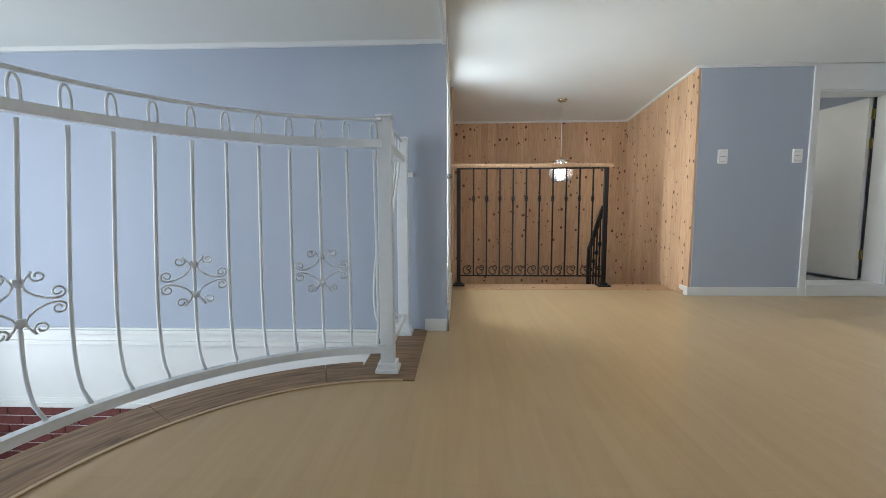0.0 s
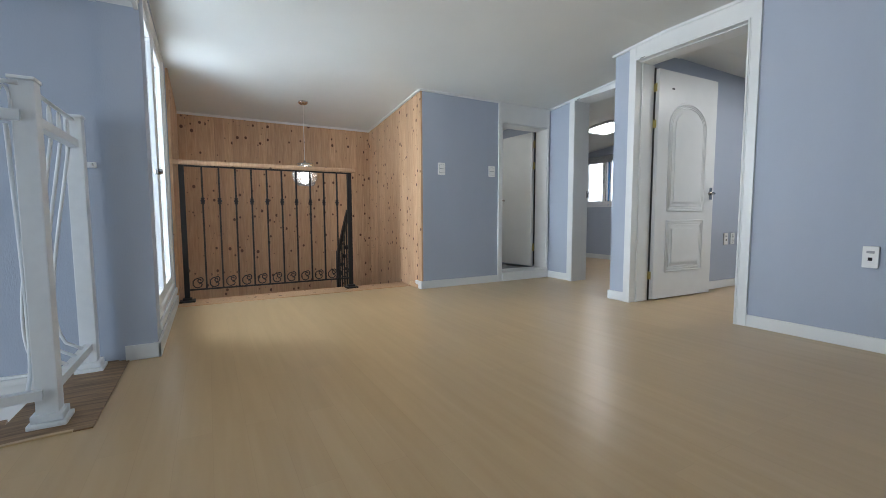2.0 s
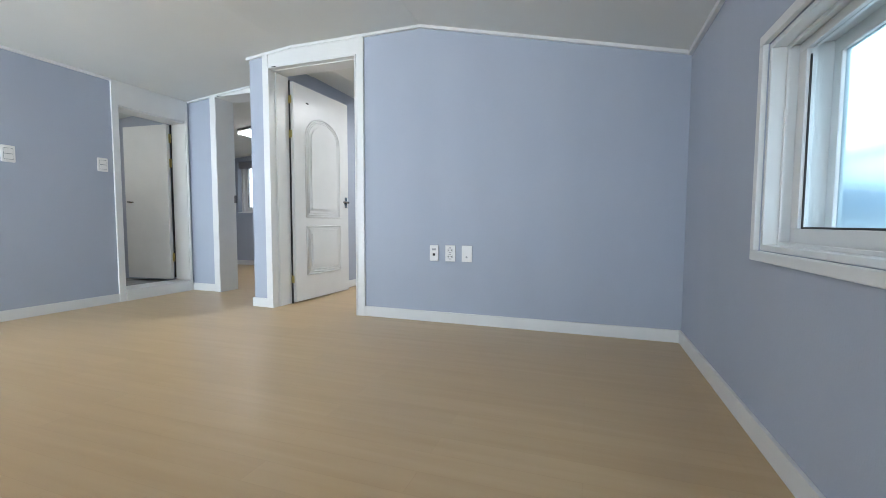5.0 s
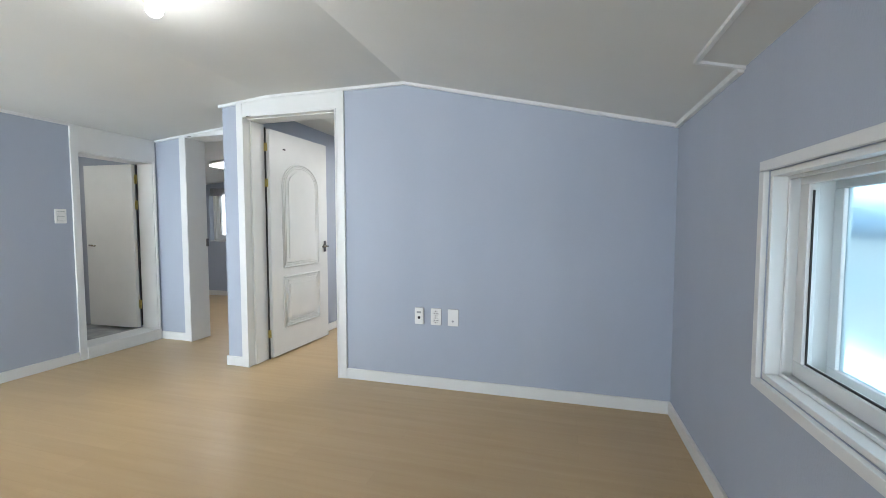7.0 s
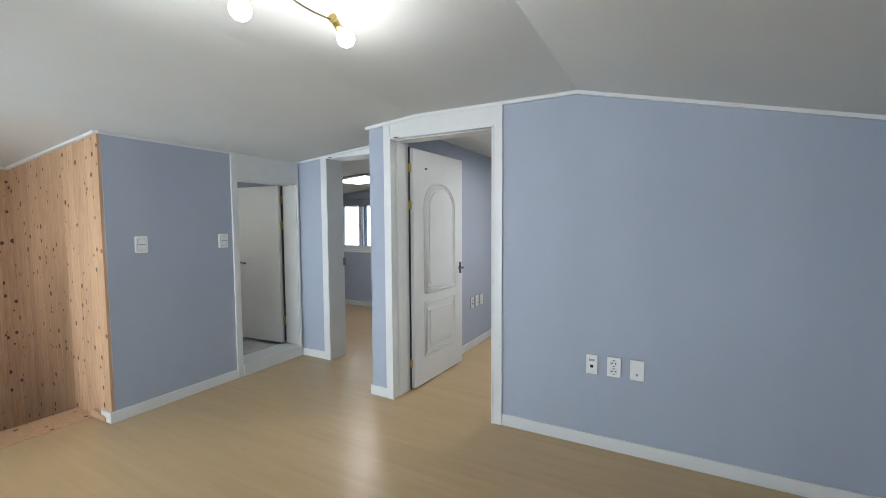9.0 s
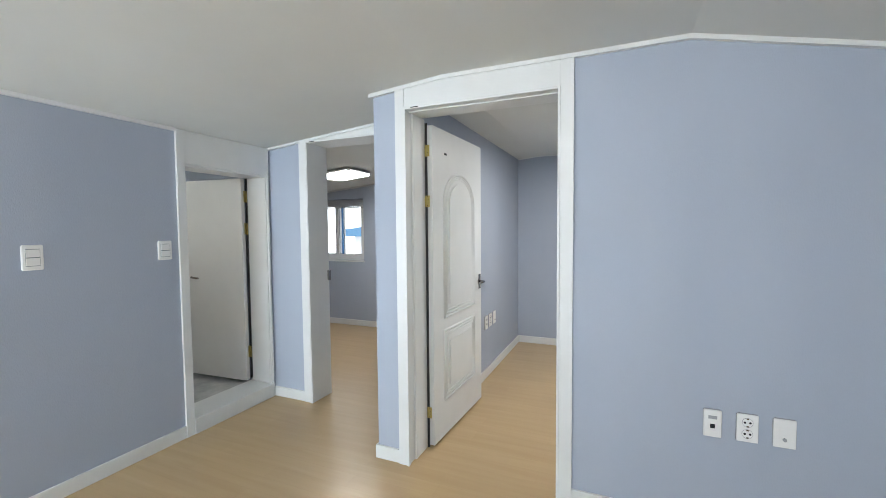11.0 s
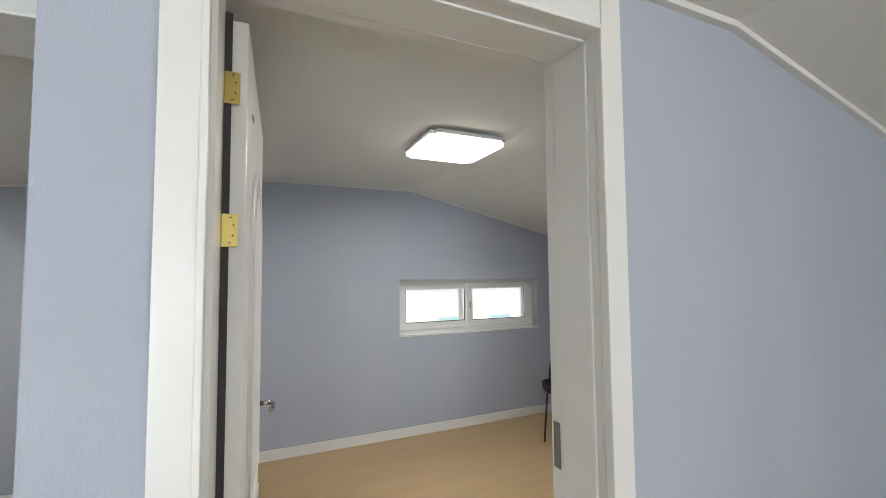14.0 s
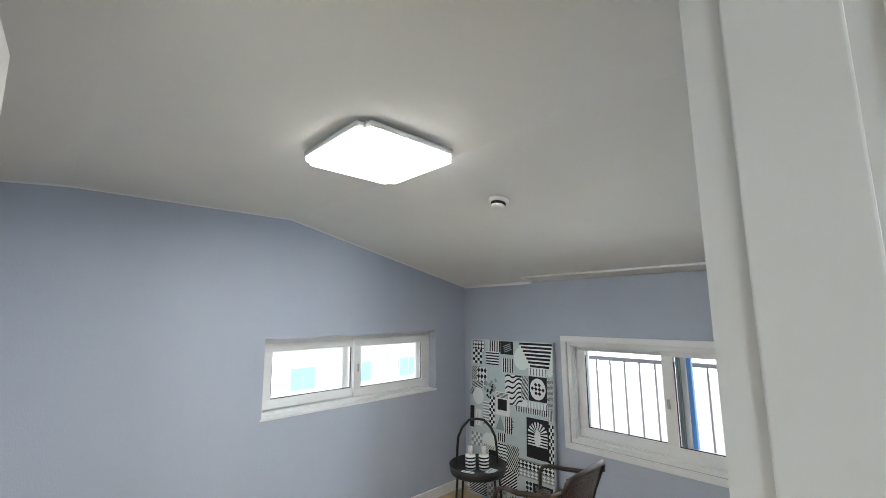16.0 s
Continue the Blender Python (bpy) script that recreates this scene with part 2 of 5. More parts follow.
FROST.node_tree.nodes["Principled BSDF"].inputs["IOR"].default_value = 1.1
BULB = emitter("lit_bulb", (1.0, 0.99, 0.96), 25.0)
SHADE_GLASS = material("ribbed_clear_glass", (1.0, 0.98, 0.95), 0.08)
SHADE_GLASS.node_tree.nodes["Principled BSDF"].inputs["Transmission Weight"].default_value = 0.85
SKYGLOW = emitter("overcast_distance", (0.93, 0.97, 1.0), 2.0)
FACADE = material("pale_render", (0.85, 0.86, 0.85), 0.8, second=(0.80, 0.82, 0.82), scale=2)
FAR_PANE = material("pale_cyan_far_glass", (0.36, 0.62, 0.66), 0.35)
RAIL_METAL = material("weathered_rail_metal", (0.28, 0.26, 0.25), 0.5)
ROOF_BLUE = material("blue_roof_sheet", (0.10, 0.25, 0.42), 0.5)
# rubber of the gaskets, and painted shade in door gaps and screw slots
DARKGAP = material("dark_rubber_and_gap_shade", (0.03, 0.03, 0.03), 0.7)

# ---- mesh helpers ----


def box(bm, x0, x1, y0, y1, z0, z1, bevel=0.0):
    r = bmesh.ops.create_cube(bm, size=1.0, matrix=Matrix.Translation(((x0 + x1) / 2, (y0 + y1) / 2, (z0 + z1) / 2)) @ Matrix.Diagonal((abs(x1 - x0), abs(y1 - y0), abs(z1 - z0), 1)))
    if bevel:
        es = list({e for v in r["verts"] for e in v.link_edges})
        bmesh.ops.bevel(bm, geom=es, offset=bevel, segments=2, affect="EDGES", profile=0.6)
    return bm


def boxes(*rows, bevel=0.0):
    bm = bmesh.new()
    for r in rows:
        box(bm, *r, bevel=bevel)
    return bm


def prism(points, axis, a0, a1):
    """A closed outline of (u, v) pairs pushed along an axis from a0 to a1."""
    bm = bmesh.new()
    put = {"x": lambda u, v, a: (a, u, v), "y": lambda u, v, a: (u, a, v), "z": lambda u, v, a: (u, v, a)}[axis]
    lo = [bm.verts.new(put(u, v, a0)) for u, v in points]
    hi = [bm.verts.new(put(u, v, a1)) for u, v in points]
    n = len(points)
    bm.faces.new(lo)
    bm.faces.new(hi[::-1])
    for i in range(n):
        bm.faces.new((lo[i], hi[i], hi[(i + 1) % n], lo[(i + 1) % n]))
    bmesh.ops.recalc_face_normals(bm, faces=bm.faces)
    return bm


def tube(bm, pts, radius, sides=8, square=False):
    """A rod swept along points; square gives a flat bar section."""
    pts = [Vector(p) for p in pts]
    rings = []
    up = Vector((0, 0, 1))
    for i, p in enumerate(pts):
        d = (pts[min(i + 1, len(pts) - 1)] - pts[max(i - 1, 0)]).normalized()
        if i and not square:
            s = s - d * s.dot(d)
        else:
            s = d.cross(up)
            if s.length < 0.05:
                s = d.cross(Vector((0, 1, 0)))
        s.normalize()
        u = s.cross(d).normalized()
        n = 4 if square else sides
        k = math.pi / 4 if square else 0
        rr = radius * (1.414 if square else 1)
        rings.append([bm.verts.new(p + rr * (math.cos(2 * math.pi * j / n + k) * s + math.sin(2 * math.pi * j / n + k) * u)) for j in range(n)])
    for a, b in zip(rings, rings[1:]):
        n = len(a)
        for j in range(n):
            f = bm.faces.new((a[j], a[(j + 1) % n], b[(j + 1) % n], b[j]))
            f.smooth = not square
    bm.faces.new(rings[0][::-1])
    bm.faces.new(rings[-1])
    return bm


def lathe(bm, profile, cx=0.0, cy=0.0, n=24, close=True):
    """Turns (radius, z) pairs round the upright axis at (cx, cy)."""
    rings = [[bm.verts.new((cx + max(r, 1e-4) * math.cos(2 * math.pi * j / n), cy + max(r, 1e-4) * math.sin(2 * math.pi * j / n), z)) for j in range(n)] for r, z in profile]
    for a, b in zip(rings, rings[1:]):
        for j in range(n):
            f = bm.faces.new((a[j], a[(j + 1) % n], b[(j + 1) % n], b[j]))
            f.smooth = True
    if close:
        bm.faces.new(rings[0][::-1])
        bm.faces.new(rings[-1])
    bmesh.ops.recalc_face_normals(bm, faces=bm.faces)
    return bm


def part(name, bm, mat, parent=None, label="", at=(0, 0, 0), turn=0.0):
    me = bpy.data.meshes.new(name)
    bmesh.ops.recalc_face_normals(bm, faces=bm.faces)
    bmesh.ops.scale(bm, vec=(SIZE, SIZE, SIZE), verts=bm.verts)
    bm.to_mesh(me)
    bm.free()
    me.materials.append(mat)
    ob = new(name, me)
    ob.matrix_basis = pose(*(SIZE * c for c in at), 0, 0, turn)
    if parent:
        ob.parent = parent
    if label:
        ob["label"] = label
    return ob


def thing(name, at, label, category, group="", kind="", turn=0.0):
    ob = new(name)
    ob.empty_display_size = 0.1
    ob.matrix_basis = pose(*(SIZE * c for c in at), 0, 0, turn)
    return tagged(ob, label, category, group, kind)


def structure(name, bm, mat, label, category):
    return tagged(part(name, bm, mat), label, category, kind="structure")


def wall(name, along, p0, p1, a0, a1, z0, z1, holes, mat, label):
    """A wall between p0 and p1 in thickness that runs from a0 to a1, cut through by holes (a0, a1, z0, z1)."""
    bm = bmesh.new()
    xs = sorted({a0, a1, *(h[0] for h in holes), *(h[1] for h in holes)})
    for u, v in zip(xs, xs[1:]):
        cuts = sorted((h[2], h[3]) for h in holes if h[0] < (u + v) / 2 < h[1])
        z = z0
        for lo, hi in cuts + [(z1, z1)]:
            if lo > z:
                box(bm, *((u, v, p0, p1) if along == "x" else (p0, p1, u, v)), z, lo)
            z = hi
    bmesh.ops.remove_doubles(bm, verts=bm.verts, dist=1e-5)
    return structure(name, bm, mat, label, "wall")


# ---- large structure ----
RIDGE_Z, RIDGE_A, RIDGE_B = 2.155, -1.585, -0.45
NORTH, SOUTH = 2.80, -3.315

SLOPE = 0.235


def ceiling_z(y):
    if y < RIDGE_A:
        return RIDGE_Z - (RIDGE_A - y) * SLOPE
    return RIDGE_Z if y < RIDGE_B else RIDGE_Z - (y - RIDGE_B) * 0.0925


TOP = 2.5
BLUE = "blue-grey papered wall with a fine woven grain"
wall("wall_hall_east", "y", 0.0, 0.195, SOUTH - 0.25, -0.018, -0.1, TOP, [(-1.062, -0.222, -0.1, 2.012)], WALLPAPER, BLUE)
wall("wall_step", "x", -0.207, -0.018, 0.195, 2.782, -0.1, TOP, [], WALLPAPER, BLUE)
wall("wall_back_room_west", "y", 0.475, 0.675, -0.018, 1.275, -0.1, TOP, [(0.03, 0.87, -0.1, 2.012)], WALLPAPER, BLUE)
wall("wall_switches", "x", 1.275, 1.475, -1.22, 0.475, -0.1, TOP, [(-0.232, 0.45, 0.10, 1.78)], WALLPAPER, BLUE)
wall("wall_hall_south", "x", SOUTH - 0.22, SOUTH, -6.8, 0.0, -2.7, TOP, [(-2.55, -1.165, 0.642, 1.333)], WALLPAPER, BLUE)
wall("wall_room_south", "x", -3.52, -3.30, 0.195, 3.0, -0.1, TOP, [(0.36, 1.724, 0.573, 1.293)], WALLPAPER, BLUE)
wall("wall_east", "y", 2.782, 3.0, -3.30, 3.5, -0.1, TOP, [(-2.93, -1.457, 0.858, 1.359), (1.94, 2.95, 0.89, 1.765)], WALLPAPER, BLUE)
wall("wall_back_room_north", "x", 3.3, 3.5, 0.475, 2.782, -0.1, TOP, [], WALLPAPER, BLUE)
wall("wall_back_room_side", "y", 0.475, 0.675, 1.475, 3.3, -0.1, TOP, [], WALLPAPER, BLUE)
wall("wall_bath_north", "x", 2.8, 3.0, -1.1, 0.475, -0.1, TOP, [], WHITE, "white tiled bathroom wall")
wall("wall_hall_west", "y", -3.55, -3.38, 0.13, NORTH + 0.2, -2.7, TOP, [(0.3, 1.6, 0.15, 2.02)], WALLPAPER, BLUE)
wall("wall_void_north", "x", 0.15, 0.32, -6.8, -3.55, -2.7, TOP, [], WALLPAPER, BLUE)
wall("wall_void_west", "y", -7.0, -6.8, SOUTH - 0.2, 0.32, -2.7, TOP, [(-2.9, -0.3, -0.6, 1.7)], WALLPAPER, BLUE)
wall("wall_stair_north", "x", NORTH + 0.021, NORTH + 0.2, -3.38, -1.2, -2.7, TOP, [], PINE, "knotty pine panelled stairwell wall")
wall("wall_stair_east", "y", -1.2, -1.02, 1.475, NORTH + 0.02, -2.7, TOP, [], PINE, "knotty pine panelled stairwell wall")

CX, CY, R_FLOOR, R_WOOD = -3.56, -1.64, 0.967, 1.218


def arc(r, a0, a1, n):
    return [(CX + r * math.cos(radians(a0 + (a1 - a0) * i / n)), CY + r * math.sin(radians(a0 + (a1 - a0) * i / n))) for i in range(n + 1)]


outline = [(0.0, SOUTH), (0.0, -0.0), (0.475, 0.0), (0.475, 1.275), (-1.22, 1.275), (-1.22, 1.5), (-3.38, 1.5), (-3.38, 0.13), (-3.505, 0.13), (-3.505, CY + R_FLOOR)] + arc(R_FLOOR, 90, 180, 24) + [(CX - R_FLOOR, SOUTH)]
structure("floor", prism(outline, "z", -0.2, 0.0), VINYL, "beige wood-patterned vinyl floor with a soft shine", "floor")
structure("floor_room", boxes((0.0, 2.782, -3.30, -0.207, -0.2, -0.001)), VINYL, "beige wood-patterned vinyl floor", "floor")
structure("floor_back_room", boxes((0.475, 2.782, 0.0, 3.3, -0.2, -0.001)), VINYL, "beige wood-patterned vinyl floor", "floor")
structure("floor_bath", boxes((-1.02, 0.475, 1.475, 2.8, -0.2, 0.08)), MARBLE, "pale marble bathroom floor", "floor")
structure("floor_lower", boxes((-6.8, -1.2, SOUTH, NORTH + 0.02, -2.8, -2.7)), VINYL, "beige floor of the storey below", "floor")
border = structure("floor_border", boxes((-3.779, -3.506, CY + R_FLOOR, 0.149, -0.2, -0.02)), DARKWOOD, "brown wooden border along the balcony edge", "floor")
for a0, a1 in ((101, 110), (110, 145), (145, 180)):
    part("plank", prism(arc(R_WOOD, a0, a1 - 0.15, 14) + arc(R_FLOOR, a1 - 0.15, a0, 14), "z", -0.2, 0.004), DARKWOOD, border)
part("plank", boxes((-3.78, -3.505, -0.378, 0.149, -0.0195, 0.0045)), DARKWOOD, border)
part("plank", boxes((-3.78, -3.505, CY + R_FLOOR, -0.3795, -0.0195, 0.005)), DARKWOOD, border)
part("plank", boxes((CX - R_WOOD, CX - R_FLOOR, SOUTH, CY, -0.2, 0.004)), DARKWOOD, border)
part("edge_strip", prism(arc(R_FLOOR - 0.004, 90, 180, 30) + arc(R_FLOOR + 0.012, 180, 90, 30), "z", -0.01, 0.0065), VINYL, border, "thin beige edging strip")
part("edge_fascia", prism(arc(R_WOOD + 0.014, 90, 180, 24) + arc(R_WOOD + 0.001, 180, 90, 24), "z", -0.22, -0.012), WHITE, border, "white fascia under the border")



def ceiling_slab(x0, x1, y0, y1, lift=0.0):
    pts = sorted({y0, y1, *(y for y in (RIDGE_A, RIDGE_B) if y0 < y < y1)})
    return prism([(y, ceiling_z(y) + lift) for y in pts] + [(y1, 2.45), (y0, 2.45)], "x", x0, x1)


structure("ceiling", ceiling_slab(-3.38, 0.6, SOUTH, NORTH + 0.02), CEILING, "off-white papered attic ceiling with gentle slopes", "ceiling")
structure("ceiling_room", ceiling_slab(0.1, 2.79, -3.31, -0.1, 0.008), CEILING, "off-white papered attic ceiling", "ceiling")
structure("ceiling_back_room", ceiling_slab(0.6, 2.79, -0.1, 3.3), CEILING, "off-white papered sloping ceiling", "ceiling")
structure("ceiling_void", boxes((-6.8, -3.38, SOUTH, 0.15, 1.81, 2.45)), CEILING, "white ceiling over the stair void", "ceiling")
structure("roof", boxes((-7.0, 3.3, SOUTH - 0.4, 3.6, TOP, TOP + 0.15)), CEILING, "plain roof slab", "roof")

# ---- trim ----
CORNICE, SKIRT = "thin white ceiling moulding", "white skirting board"


def follow_y(name, x0, x1, y0, y1, drop, lift=0.0, mat=None):
    """A strip that runs along y under the ceiling line, drop metres deep."""
    pts = sorted({y0, y1, *(y for y in (RIDGE_A, RIDGE_B) if y0 < y < y1)})
    top = [(y, ceiling_z(y) + lift + 0.004) for y in pts]
    return structure(name, prism(top + [(y, z - drop) for y, z in top[::-1]], "x", x0, x1), mat or WHITE, CORNICE, "moulding")


def strip(name, *rows, label=SKIRT, category="skirting", bevel=0.003):
    return structure(name, boxes(*rows, bevel=bevel), WHITE, label, category)


follow_y("trim_hall_east", -0.022, 0.0, SOUTH, 0.0, 0.024)
follow_y("trim_back_door", 0.453, 0.475, 0.0, 1.275, 0.02)
follow_y("trim_stair_east", -1.262, -1.24, 1.275, NORTH, 0.022)
follow_y("trim_room_east", 2.772, 2.782, -3.30, -0.207, 0.012, 0.008)
follow_y("trim_back_room_east", 2.764, 2.782, 0.0, 3.3, 0.016)
strip("trim_switches", (-1.24, -0.287, 1.255, 1.275, ceiling_z(1.26) - 0.02, ceiling_z(1.26) + 0.006), label=CORNICE, category="moulding")
strip("trim_stair_north", (-3.38, -1.24, NORTH - 0.02, NORTH, ceiling_z(NORTH) - 0.02, ceiling_z(NORTH) + 0.006), label=CORNICE, category="moulding")
strip("trim_hall_south", (-0.932, 0.0, SOUTH, SOUTH + 0.022, ceiling_z(SOUTH) - 0.02, ceiling_z(SOUTH) + 0.008), label=CORNICE, category="moulding")
strip("trim_void_north", (-6.8, -3.39, 0.128, 0.15, 1.782, 1.812), label=CORNICE, category="moulding")
strip("trim_void_east", (-3.402, -3.382, -1.2, 0.15, 1.775, 1.815), label=CORNICE, category="moulding")
strip("trim_room_north", (0.25, 2.766, -0.219, -0.207, 2.148, 2.166), label=CORNICE, category="moulding")
strip("trim_room_south", (2.03, 2.766, -3.30, -3.284, 1.742, 1.765), label=CORNICE, category="moulding")
H = 0.078
strip("baseboard_hall_east", (-0.014, 0.0, SOUTH, -1.116, 0, H))
strip("baseboard_step", (-0.014, 0.0, -0.166, -0.004, 0, H), (0.0, 0.45, -0.018, -0.004, 0, H))
strip("baseboard_back_door", (0.461, 0.475, 0.948, 1.26, 0, H))
strip("baseboard_switches", (-1.254, -0.287, 1.261, 1.275, 0, H), (-1.254, -1.24, 1.275, 1.4, 0, H))
strip("baseboard_hall_south", (-4.8, -0.014, SOUTH, SOUTH + 0.014, 0, H))
strip("baseboard_hall_west", (-3.38, -3.366, 0.116, 1.66, 0, H), (-3.52, -3.366, 0.116, 0.13, 0, H))
strip("baseboard_room_north", (0.25, 2.768, -0.221, -0.207, 0, H))
strip("baseboard_room_east", (2.768, 2.782, -3.30, -0.207, 0, H))
strip("baseboard_room_south", (0.25, 2.768, -3.30, -3.286, 0, H))
strip("baseboard_back_room_east", (2.768, 2.782, 0.0, 3.3, 0, H))
# moulded belt, white panel and lower belt on the wall above the brickwork
structure("trim_void_belt", boxes((-6.8, -3.78, 0.118, 0.15, -0.115, -0.085), (-6.8, -3.78, 0.128, 0.15, -0.085, -0.04), (-6.8, -3.78, 0.112, 0.15, -0.04, -0.012), (-6.8, -3.78, 0.13, 0.15, -0.012, 0.0), bevel=0.004), WHITE, "white moulded belt along the stair void wall", "moulding")
structure("trim_void_panel", boxes((-6.8, -3.78, 0.138, 0.15, -0.49, -0.115)), WHITE, "plain white wall panel below the belt", "panel")
structure("trim_void_lower_belt", boxes((-6.8, -3.78, 0.12, 0.15, -0.556, -0.52), (-6.8, -3.78, 0.13, 0.15, -0.52, -0.49), bevel=0.003), WHITE, "white moulding above the brickwork", "moulding")

# curtain pockets let into the sloping ceilings
def pocket(name, x0, x1, y0, y1, top):
    low = top - (y1 - y0) * SLOPE
    bm = boxes((x0, x1, y1 - 0.01, y1 + 0.008, top - 0.012, top + 0.012), bevel=0.003)
    end = prism([(y0, low + 0.02), (y1, top + 0.02), (y1, top - 0.011), (y0, low - 0.011)], "x", x1 - 0.012, x1 + 0.006)
    join = bpy.data.meshes.new("end")
    end.to_mesh(join)
    end.free()
    bm.from_mesh(join)
    bpy.data.meshes.remove(join)
    return structure(name, bm, WHITE, "white edging of the curtain pocket", "moulding")


pocket("trim_pocket_hall", -2.75, -0.932, SOUTH, -3.15, ceiling_z(-3.15))
pocket("trim_pocket_room", 0.3, 2.02, -3.30, -3.16, ceiling_z(-3.16) + 0.008)

# ---- doors ----


def hinge(parent, at, turn=0.0):
    bm = boxes((-0.018, -0.002, -0.002, 0.003, -0.045, 0.045), (0.002, 0.022, -0.002, 0.003, -0.045, 0.045))
    lathe(bm, [(0.006, -0.048), (0.006, 0.048)], n=10)
    for dz in (-0.03, 0.0, 0.03):
        tube(bm, [(0.013, -0.0025, dz), (0.013, -0.005, dz)], 0.004, 6)
    return part("hinge", bm, BRASS, parent, "polished brass hinge", at, turn)


def handle(parent, at, side):
    bm = bmesh.new()
    y = -0.006 * side
    tube(bm, [(0, 0, 0), (0, y, 0)], 0.026, 16)
    tube(bm, [(0, y, 0), (0, -0.045 * side, 0)], 0.009, 10)
    tube(bm, [(0, -0.042 * side, 0), (-0.02, -0.05 * side, 0.002), (-0.06, -0.052 * side, 0.006), (-0.1, -0.046 * side, 0.0)], 0.0085, 8)
    box(bm, -0.02, 0.02, y - 0.001, y + 0.001, -0.055, 0.055)
    return part("handle", bm, CHROME, parent, "dark chrome lever handle", at)


def leaf(parent, width, height, thick, panels=True, at=(0, 0, 0), turn=0.0):
    """A door leaf that runs along x from its hinge, its faces at y 0 and y thick."""
    ob = part("leaf", boxes((0, width, 0, thick, 0.0, height), bevel=0.003), WHITE, parent, "white painted moulded door leaf", at, turn)
    if panels:
        m, w = 0.15, width

        def arch(off):
            x0, x1 = m + off, w - m - off
            r = (x1 - x0) / 2
            cz = 1.70 - 0.8 * (w - 2 * m) / 2
            top = [(x0 + r - r * math.cos(math.pi * i / 24), cz + 0.8 * r * math.sin(math.pi * i / 24)) for i in range(25)]
            return [(x0, 0.77 + off)] + top + [(x1, 0.77 + off)]

        def oblong(off):
            return [(m + off, 0.235 + off), (w - m - off, 0.235 + off), (w - m - off, 0.685 - off), (m + off, 0.685 - off)]

        for outline_of in (arch, oblong):
            for off, rad in ((0.0, 0.0095), (0.021, 0.0055), (0.04, 0.0045)):
                pts = outline_of(off)
                part("panel_moulding", tube(bmesh.new(), [(x, 0, z) for x, z in pts + pts[:1]], rad, 8), WHITE, ob)
            bm = prism(outline_of(0.068), "y", -0.009, 0.004)
            front = [e for e in bm.edges if all(v.co.y < -0.005 for v in e.verts)]
            bmesh.ops.bevel(bm, geom=front, offset=0.007, segments=2, affect="EDGES")
            part("raised_field", bm, WHITE, ob)
    part("door_label", boxes((0.165, 0.2, -0.0015, 0.001, height - 0.152, height - 0.140)), INK, ob, "small black sticker")
    return ob


def head_board(name, y0, y1, x0, x1, z0, parent):
    pts = sorted({y0, y1, *(y for y in (RIDGE_A, RIDGE_B) if y0 < y < y1)})
    return part(name, prism([(y, ceiling_z(y) - 0.018) for y in pts] + [(y1, z0), (y0, z0)], "x", x0, x1), WHITE, parent)


# door to the room: casing, lining and leaf standing open
door = thing("door_1", (0, 0, 0), "white panelled bedroom door standing wide open in a white casing", "door", kind="structure")
for y0, y1 in ((-0.222, -0.166), (-1.116, -1.056)):
    pts = [(y0, ceiling_z(y0) - 0.018), (y1, ceiling_z(y1) - 0.018), (y1, 0), (y0, 0)]
    part("casing", prism(pts, "x", -0.018, -0.001), WHITE, door)
head_board("casing_head", -1.055, -0.223, -0.014, -0.001, 2.012, door)
part("casing_bead", boxes((-0.026, -0.001, -1.056, -1.044, 0, 2.012), (-0.026, -0.001, -0.234, -0.222, 0, 2.012), (-0.026, -0.001, -1.056, -0.222, 2.001, 2.013), bevel=0.003), WHITE, door)
part("lining", boxes((-0.02, 0.199, -1.064, -1.052, 0, 2.008), (-0.02, 0.06, -0.226, -0.220, 0, 2.008), (0.06, 0.211, -0.238, -0.220, 0, 1.998), (-0.02, 0.199, -1.052, -0.226, 2.004, 2.014)), WHITE, door)
part("door_stop", boxes((0.03, 0.15, -1.052, -1.044, 0, 1.996), (0.03, 0.15, -1.044, -0.226, 1.996, 2.004), bevel=0.003), WHITE, door)
part("sticker", boxes((-0.0275, -0.0262, -0.314, -0.269, 2.004, 2.009)), INK, door, "tiny black printed label")
part("strike_plate", boxes((0.165, 0.19, -1.053, -1.050, 0.9, 1.02)), CHROME, door, "dark strike plate")
# solid dark strip that paints the shade in the hinge gap
part("frame_gap", boxes((0.2115, 0.2155, -0.2525, -0.229, 0.0, 1.978)), DARKGAP, door, "dark strip painted as the shaded gap behind the hinged edge")
lf = leaf(door, 0.815, 1.955, 0.036, at=(0.218, -0.283, 0.012), turn=-2.6)
handle(lf, (0.765, 0.0, 0.93), 1)
for z in (1.815, 1.515, 0.22):
    bm = boxes((0.2075, 0.2105, -0.269, -0.2385, z - 0.034, z + 0.034), (0.2075, 0.2105, -0.2385, -0.2350, z - 0.031, z + 0.022), bevel=0.001)
    hg = part("hinge", bm, BRASS, door, "polished brass hinge")
    for dy, dz in ((-0.256, 0.027), (-0.261, 0.011), (-0.260, -0.011), (-0.254, -0.026)):
        part("screw", tube(bmesh.new(), [(0.2076, dy, z + dz), (0.2066, dy, z + dz)], 0.0042, 10), BRASS, hg, "small brass screw head")
        # thin dark cross, the slot's shade put in as colour
        part("screw_slot", boxes((0.2062, 0.2065, dy - 0.003, dy + 0.003, z + dz - 0.0006, z + dz + 0.0006), (0.2060, 0.2062, dy - 0.0006, dy + 0.0006, z + dz - 0.003, z + dz + 0.003)), DARKGAP, hg, "dark cross painted as the shade in the screw slot")

